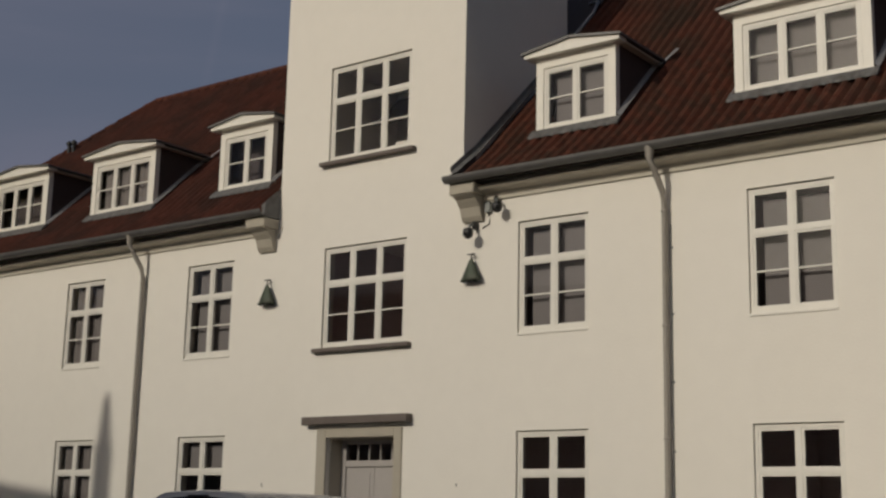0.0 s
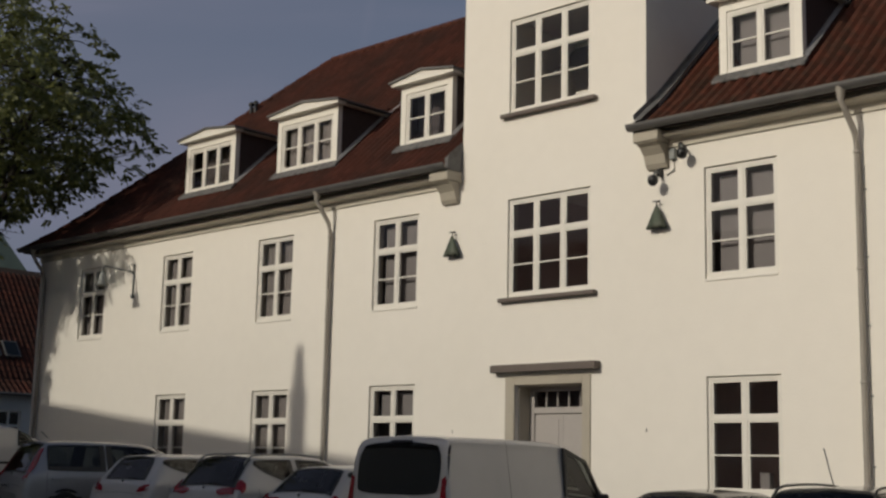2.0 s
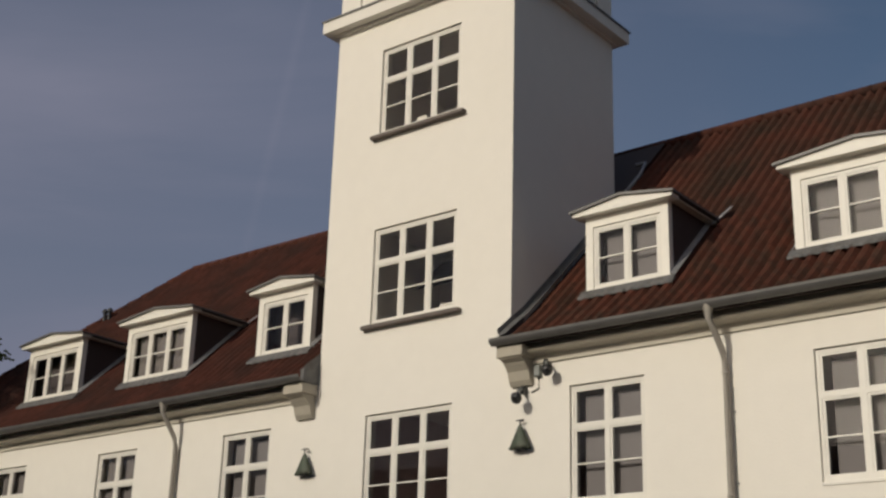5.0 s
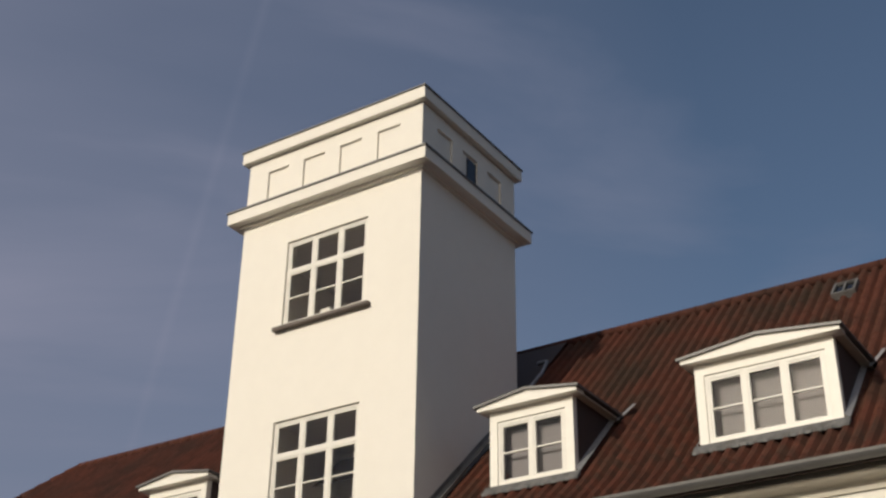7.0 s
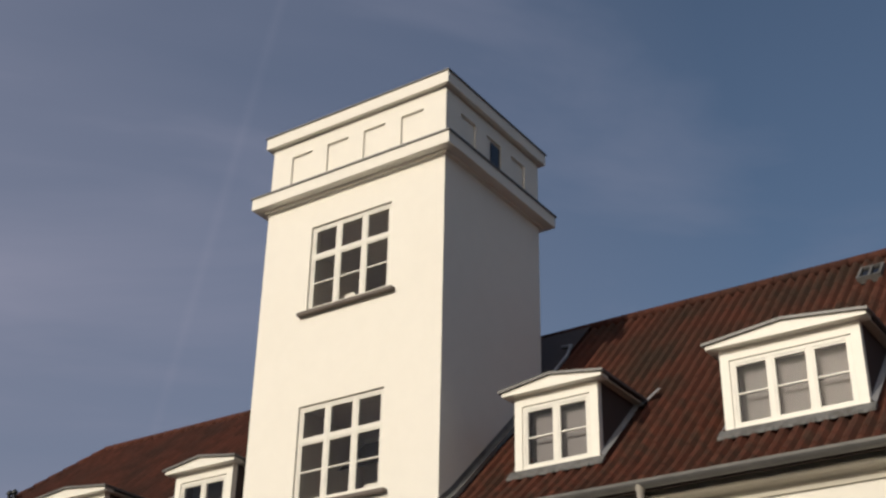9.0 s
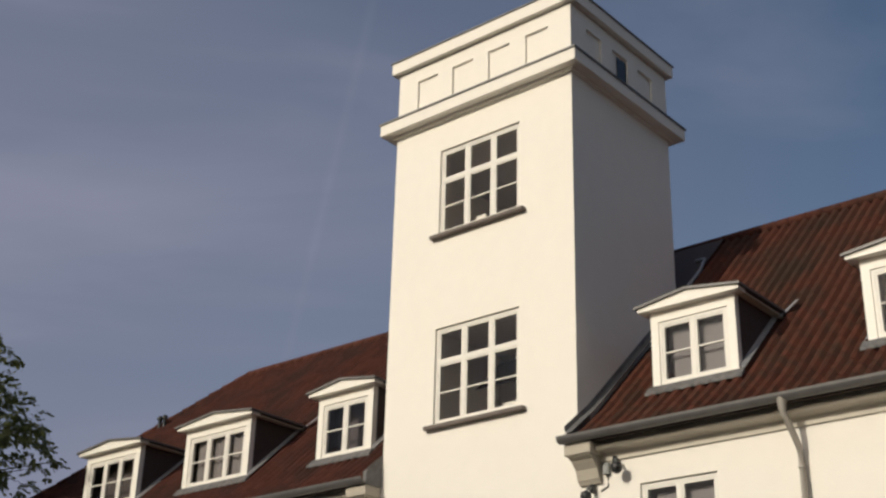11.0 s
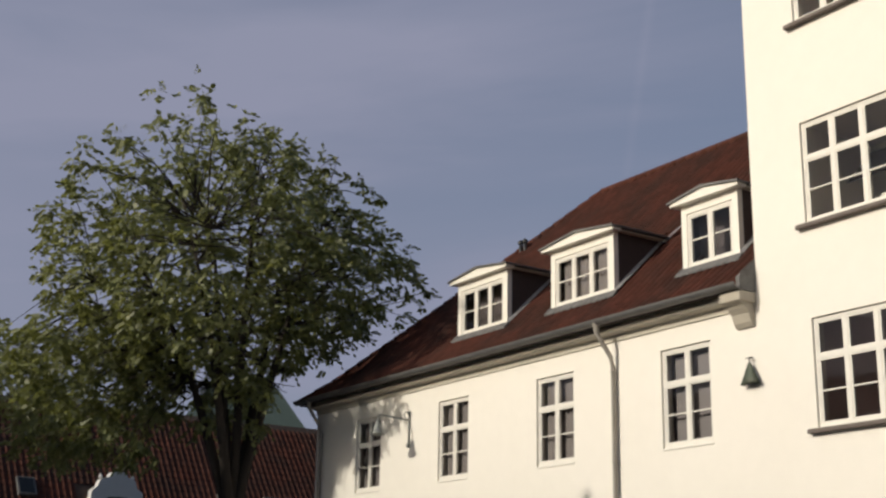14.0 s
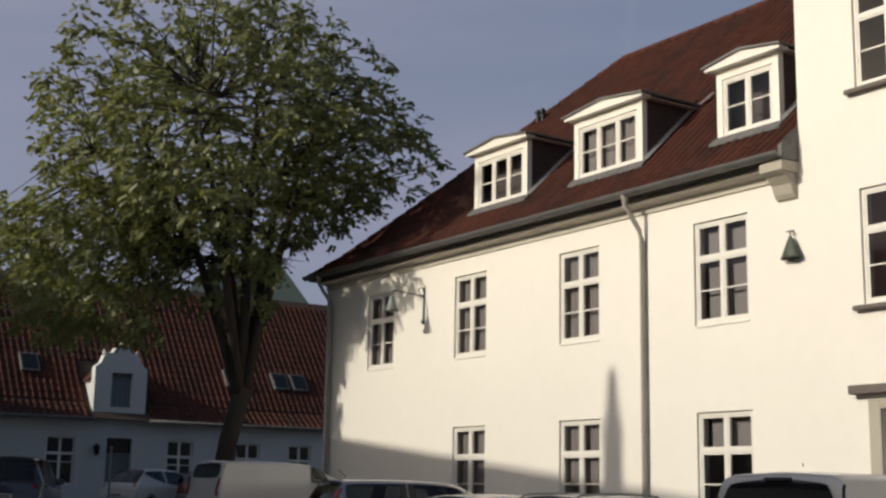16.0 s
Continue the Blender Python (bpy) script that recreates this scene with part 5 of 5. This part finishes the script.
for y, z in ((-3.2, 6.6), (-6.6, 6.6), (5.2, 6.5), (7.4, 6.5), (8.3, 6.5)):
    t = (z - WR[1][1]) / (WR[2][1] - WR[1][1])
    x = WR[1][0] + (WR[2][0] - WR[1][0]) * t
    sk = part("skylight", boxes((-0.08, 0.08, -0.36, 0.36, -0.45, 0.45), bevel=0.01), lead, wing, "grey framed skylight", at=(x + 0.06, y, z + 0.06))
    sk.rotation_euler = (0, -math.atan2(WR[1][0] - WR[2][0], WR[2][1] - WR[1][1]), 0)
    part("pane", boxes((0.081, 0.09, -0.29, 0.29, -0.38, 0.38)), car_glass, sk)
part("gutter", tube(bmesh.new(), [(WX + 0.42, -26.3, WE - 0.12), (WX + 0.42, -1.2, WE - 0.12)], 0.06, 8), zinc, wing)
part("gutter", tube(bmesh.new(), [(WX + 0.42, 1.0, WE - 0.12), (WX + 0.42, 16.3, WE - 0.12)], 0.06, 8), zinc, wing)
lantern = thing("wall_lantern", "small dark wall lantern beside the wing door", "wall lamp", (WX, -0.95, 3.35))
part("lantern", lathe(bmesh.new(), [(0.0, -0.2), (0.09, -0.15), (0.13, 0.1), (0.16, 0.12), (0.05, 0.24), (0, 0.26)], 8, (0.2, 0, 0)), iron, lantern)
part("arm", tube(bmesh.new(), [(0, 0, 0.1), (0.1, 0, 0.2), (0.2, 0, 0.24)], 0.02, 6), iron, lantern)

# a tall green roof beyond the wing
verdigris_roof = mat("green-grey copper roof", (0.075, 0.11, 0.105), 0.6, 0.2, grain=0.15, grain_scale=2, stain=0.4, stain_scale=0.4, bump=0.2)
far_house = thing("far_house", "tall house with a steep green-grey copper roof", "house", (-68.66, 18.14, 0.0), turn=radians(63.2))
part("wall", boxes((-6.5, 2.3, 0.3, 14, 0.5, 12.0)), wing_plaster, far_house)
part("roof", prism([(-7, 11.9), (2.75, 11.9), (2.75, 12.1), (0.0, 15.75), (-4.2, 15.75), (-7, 12.1)], "y", 0.0, 14.3), verdigris_roof, far_house, "steep green-grey copper roof")

# ---- the row of houses behind the square ----
opp = thing("opposite_house", "long plastered house row with a tiled roof", "house", (-30.85, -14.0, 0.0), turn=radians(-14.3))
L0, L1, RZ = -16.0, 25.5, 9.83
part("wall", boxes((L0, L1, -4.0, 3.4, -0.5, 6.2)), wing_plaster, opp)
part("roof", prism([(-4.4, 5.8), (3.8, 5.8), (3.8, 6.0), (-0.3, RZ), (-4.4, 6.0)], "x", L0 - 0.2, L1 + 0.2), tile, opp)
q = Matrix.Rotation(radians(14.3), 3, "Z") @ Vector((-21.27 + 32.2, -16.79 + 14.0, 0))
part("chimney", lathe(bmesh.new(), [(0.30, -1.2), (0.30, 1.1), (0.34, 1.12), (0.34, 1.2), (0.24, 1.22), (0.12, 2.3), (0.0, 2.32)], 8, (q.x, -0.3, RZ)), tile, opp, "tall tapering brick chimney")

# ---- trees ----
bark = mat("dark rough bark", (0.032, 0.025, 0.020), 0.95, grain=0.4, grain_scale=8, bump=1.0, bump_scale=14, stretch=(1, 1, 0.3))
leaf = mat("green ash leaves", (0.150, 0.166, 0.066), 0.5, island=0.4, grain=0.2, grain_scale=0.6, stain=0.35, stain_scale=0.5, stain_colour=(0.17, 0.18, 0.055))
leaf_n = leaf.node_tree
tr = leaf_n.nodes.new("ShaderNodeBsdfTranslucent")
mx = leaf_n.nodes.new("ShaderNodeMixShader")
mx.inputs[0].default_value = 0.35
tr.inputs["Color"].default_value = (0.26, 0.275, 0.065, 1)
leaf_n.links.new(leaf_n.nodes["Principled BSDF"].outputs[0], mx.inputs[1])
leaf_n.links.new(tr.outputs[0], mx.inputs[2])
leaf_n.links.new(mx.outputs[0], leaf_n.nodes["Material Output"].inputs["Surface"])


def tree(label, x, y, fork, centre_z, radius, half, trunk_r, seed, tufts=600, leaves=7, skirt=0):
    """A trunk, limbs that split towards points of the crown, and leaf sprays round the twigs' ends."""
    rng = random.Random(seed)
    t = thing("tree", label, "tree", (x, y, ground_z(x) - 0.05), "trees of the square")
    bm = bmesh.new()
    lean = (rng.uniform(0.1, 0.3), rng.uniform(-0.1, 0.1) + (0.5 if skirt else 0.0))
    base = [(0, 0, 0), (0.02, 0, 0.4), (lean[0] * 0.4, lean[1] * 0.4, fork * 0.6), (lean[0], lean[1], fork)]
    tube(bm, base, trunk_r, 12, radii=(trunk_r * 1.45, trunk_r * 1.1, trunk_r * 0.95, trunk_r * 0.9))
    part("trunk", bm, bark, t, "dark rough tree trunk")
    joints = []
    n_limb = 7
    for k in range(n_limb):
        a = 2 * math.pi * (k + rng.uniform(-0.3, 0.3)) / n_limb
        up = rng.uniform(-0.15, 0.9) if k else 1.0
        reach = math.sqrt(max(0.0, 1 - min(1, abs(up)) ** 2)) * rng.uniform(0.62, 0.85)
        tip = Vector((lean[0] + math.cos(a) * radius * reach, lean[1] + math.sin(a) * radius * reach, centre_z + up * half * 0.66))
        start = Vector((lean[0] * 0.9, lean[1] * 0.9, fork - 0.4))
        mid_ = start.lerp(tip, 0.45) + Vector((0, 0, 0.12 * (tip - start).length))
        pts = [start, start.lerp(mid_, 0.5) + Vector((0, 0, 0.1)), mid_, mid_.lerp(tip, 0.5) + Vector((rng.uniform(-.3, .3), rng.uniform(-.3, .3), 0.2)), tip]
        bm = bmesh.new()
        tube(bm, pts, 0.1, 8, radii=(trunk_r * 0.62, trunk_r * 0.5, trunk_r * 0.34, trunk_r * 0.2, 0.03))
        for j in range(9):
            f = 0.35 + 0.6 * j / 8
            i = min(3, int(f * 4))
            p = pts[i].lerp(pts[i + 1], f * 4 - i)
            d = Vector((rng.gauss(0, 1), rng.gauss(0, 1), rng.gauss(0.25, 0.7))).normalized()
            q_ = p + d * rng.uniform(1.0, 2.0) * radius / 6
            if ((q_.x - lean[0]) / radius) ** 2 + ((q_.y - lean[1]) / radius) ** 2 + ((q_.z - centre_z) / half) ** 2 > 0.75:
                continue
            tube(bm, [p, p.lerp(q_, 0.5) + Vector((0, 0, 0.12)), q_], 0.03, 5, radii=(0.055, 0.035, 0.012))
            joints.extend((p, p.lerp(q_, 0.5), q_))
            for _ in range(2):
                e = q_ + Vector((rng.gauss(0, 1), rng.gauss(0, 1), rng.gauss(0.1, 0.7))).normalized() * rng.uniform(0.5, 1.2)
                tube(bm, [p.lerp(q_, 0.6), e], 0.015, 4, radii=(0.022, 0.008))
                joints.append(e)
        part("limb", bm, bark, t)
    # leafy tufts over the crown's uneven shell and inside it, each on a twig of its own
    mx_, my_ = lean[0] + (0.1 if skirt else 0.0), lean[1] + (0.3 if skirt else 0.0)
    lumps = [(Vector((rng.gauss(0, 1), rng.gauss(0, 1), rng.gauss(0.15, 0.8))).normalized(), rng.uniform(-0.2, 0.2)) for _ in range(30)]
    spots, cells, tries = [], {}, 0

    def place(p, gap):
        """Keep p unless another tuft is nearer than the gap or the pruning drops it."""
        # Raised underside on the house side, pruned to keep shadow off the lower wall.
        if skirt and ((p.x > 0.2 and p.z < 6.3 - 0.45 * p.y) or p.x * 0.45 + p.y * 0.89 > 5.7):
            return
        c = tuple(int(q // 0.7) for q in p)
        near = (o for i in (-1, 0, 1) for j in (-1, 0, 1) for k in (-1, 0, 1) for o in cells.get((c[0] + i, c[1] + j, c[2] + k), ()))
        if all((o - p).length > gap for o in near):
            spots.append(p)
            cells.setdefault(c, []).append(p)

    while len(spots) < tufts and tries < 20 * tufts:
        tries += 1
        d = Vector((rng.gauss(0, 1), rng.gauss(0, 1), rng.gauss(0.0, 1))).normalized()
        k = 0.97 + sum(h * max(0.0, d.dot(n) - 0.8) / 0.2 for n, h in lumps)
        r_ = rng.uniform(0.12, 1.0) ** 0.42 * k
        side = d.x * 0.45 + d.y * 0.89
        low = 1.0 if d.z > -0.25 else (1.05 if side < 0.1 else 0.6)
        place(Vector((mx_ + d.x * radius * r_ * low, my_ + d.y * radius * r_ * low, centre_z + d.z * half * r_ * (1.0 if d.z > 0 else 1.12 if side < 0.1 else 0.65))), 0.5)
    # a lower skirt of boughs on the street side
    for _ in range(skirt):
        w_, q_ = -rng.uniform(0.3, 1.05) * radius, rng.uniform(-0.5, 0.5) * radius
        place(Vector((w_ * 0.45 - q_ * 0.89, w_ * 0.89 + q_ * 0.45, centre_z - half * rng.uniform(0.35, 1.22))), 0.36)
    axis = Vector((lean[0], lean[1], 0))
    twigs = bmesh.new()
    for s_ in spots:
        inner = [j for j in joints if (j - axis).length < (s_ - axis).length + 0.3] or joints
        j = min(inner, key=lambda q: (q - s_).length)
        if (j - s_).length < radius * 0.62:
            tube(twigs, [j, j.lerp(s_, 0.55) + Vector((rng.uniform(-.1, .1), rng.uniform(-.1, .1), 0.1 * (j - s_).length)), s_], 0.02, 4, radii=(0.028, 0.016, 0.007), caps=False)
    tagged(part("twig_work", twigs, bark, t), kind="stuff")
    verts, faces = [], []
    for s_ in spots:
        out = (s_ - Vector((lean[0], lean[1], centre_z - half * 0.4))).normalized()
        for _ in range(rng.randint(leaves - 2, leaves + 3)):
            # a feathered leaf: a drooping stalk with leaflets in pairs and one at its tip
            d = (out * 0.55 + Vector((rng.gauss(0, 0.75), rng.gauss(0, 0.75), rng.gauss(0.15, 0.6)))).normalized()
            stalk, fall = rng.uniform(0.18, 0.36), rng.uniform(0.35, 0.95)
            root = s_ + Vector((rng.gauss(0, 0.13), rng.gauss(0, 0.13), rng.gauss(0, 0.13)))
            flat = d.cross(Vector((rng.gauss(0, 0.4), rng.gauss(0, 0.4), 1))).normalized()
            for m_ in range(4):
                f = 0.3 + 0.7 * m_ / 3
                p = root + d * stalk * f - Vector((0, 0, fall * stalk * f * f))
                for sg in ((-1, 1) if m_ < 3 else (0,)):
                    l_ = rng.uniform(0.13, 0.20)
                    ax = (d * (0.55 if sg else 1.0) + flat * sg * 0.9 - Vector((0, 0, fall * 0.75 + rng.uniform(-0.1, 0.25)))).normalized()
                    sd = ax.cross(flat if not sg else d).normalized() * l_ * 0.26
                    sd += flat * l_ * 0.08
                    e = len(verts)
                    verts += [tuple(p), tuple(p + ax * l_ * 0.5 + sd), tuple(p + ax * l_), tuple(p + ax * l_ * 0.5 - sd)]
                    faces += [(e, e + 1, e + 2), (e, e + 2, e + 3)]
    me = bpy.data.meshes.new("crown")
    me.from_pydata(verts, [], faces)
    me.materials.append(leaf)
    tagged(child("crown", me, t), "loose green ash foliage with gaps", kind="stuff")
    return t


tree("tall ash tree with loose green crown before the house corner", -30.05, -3.0, 3.6, 10.4, 5.4, 4.4, 0.27, 11, 690, 9, 300)
tree("green leafy tree beyond the old wing", -56.0, -3.0, 4.0, 9.2, 4.6, 4.6, 0.28, 5, 520, 8)

# ---- single roof tiles, nearest to the street ----
for x, s, lean in singles:
    v, f = [], []
    n = len(WAVE)
    for row in tile_points(x, s, lean):
        v += row
    for q in range(n - 1):
        f.append((q, q + 1, n + q + 1, n + q))
        f.append((n + q, n + q + 1, 2 * n + q + 1, 2 * n + q))
    me = bpy.data.meshes.new("roof_tile")
    me.from_pydata(v, [], f)
    me.materials.append(tile_piece)
    child("roof_tile", me, house)
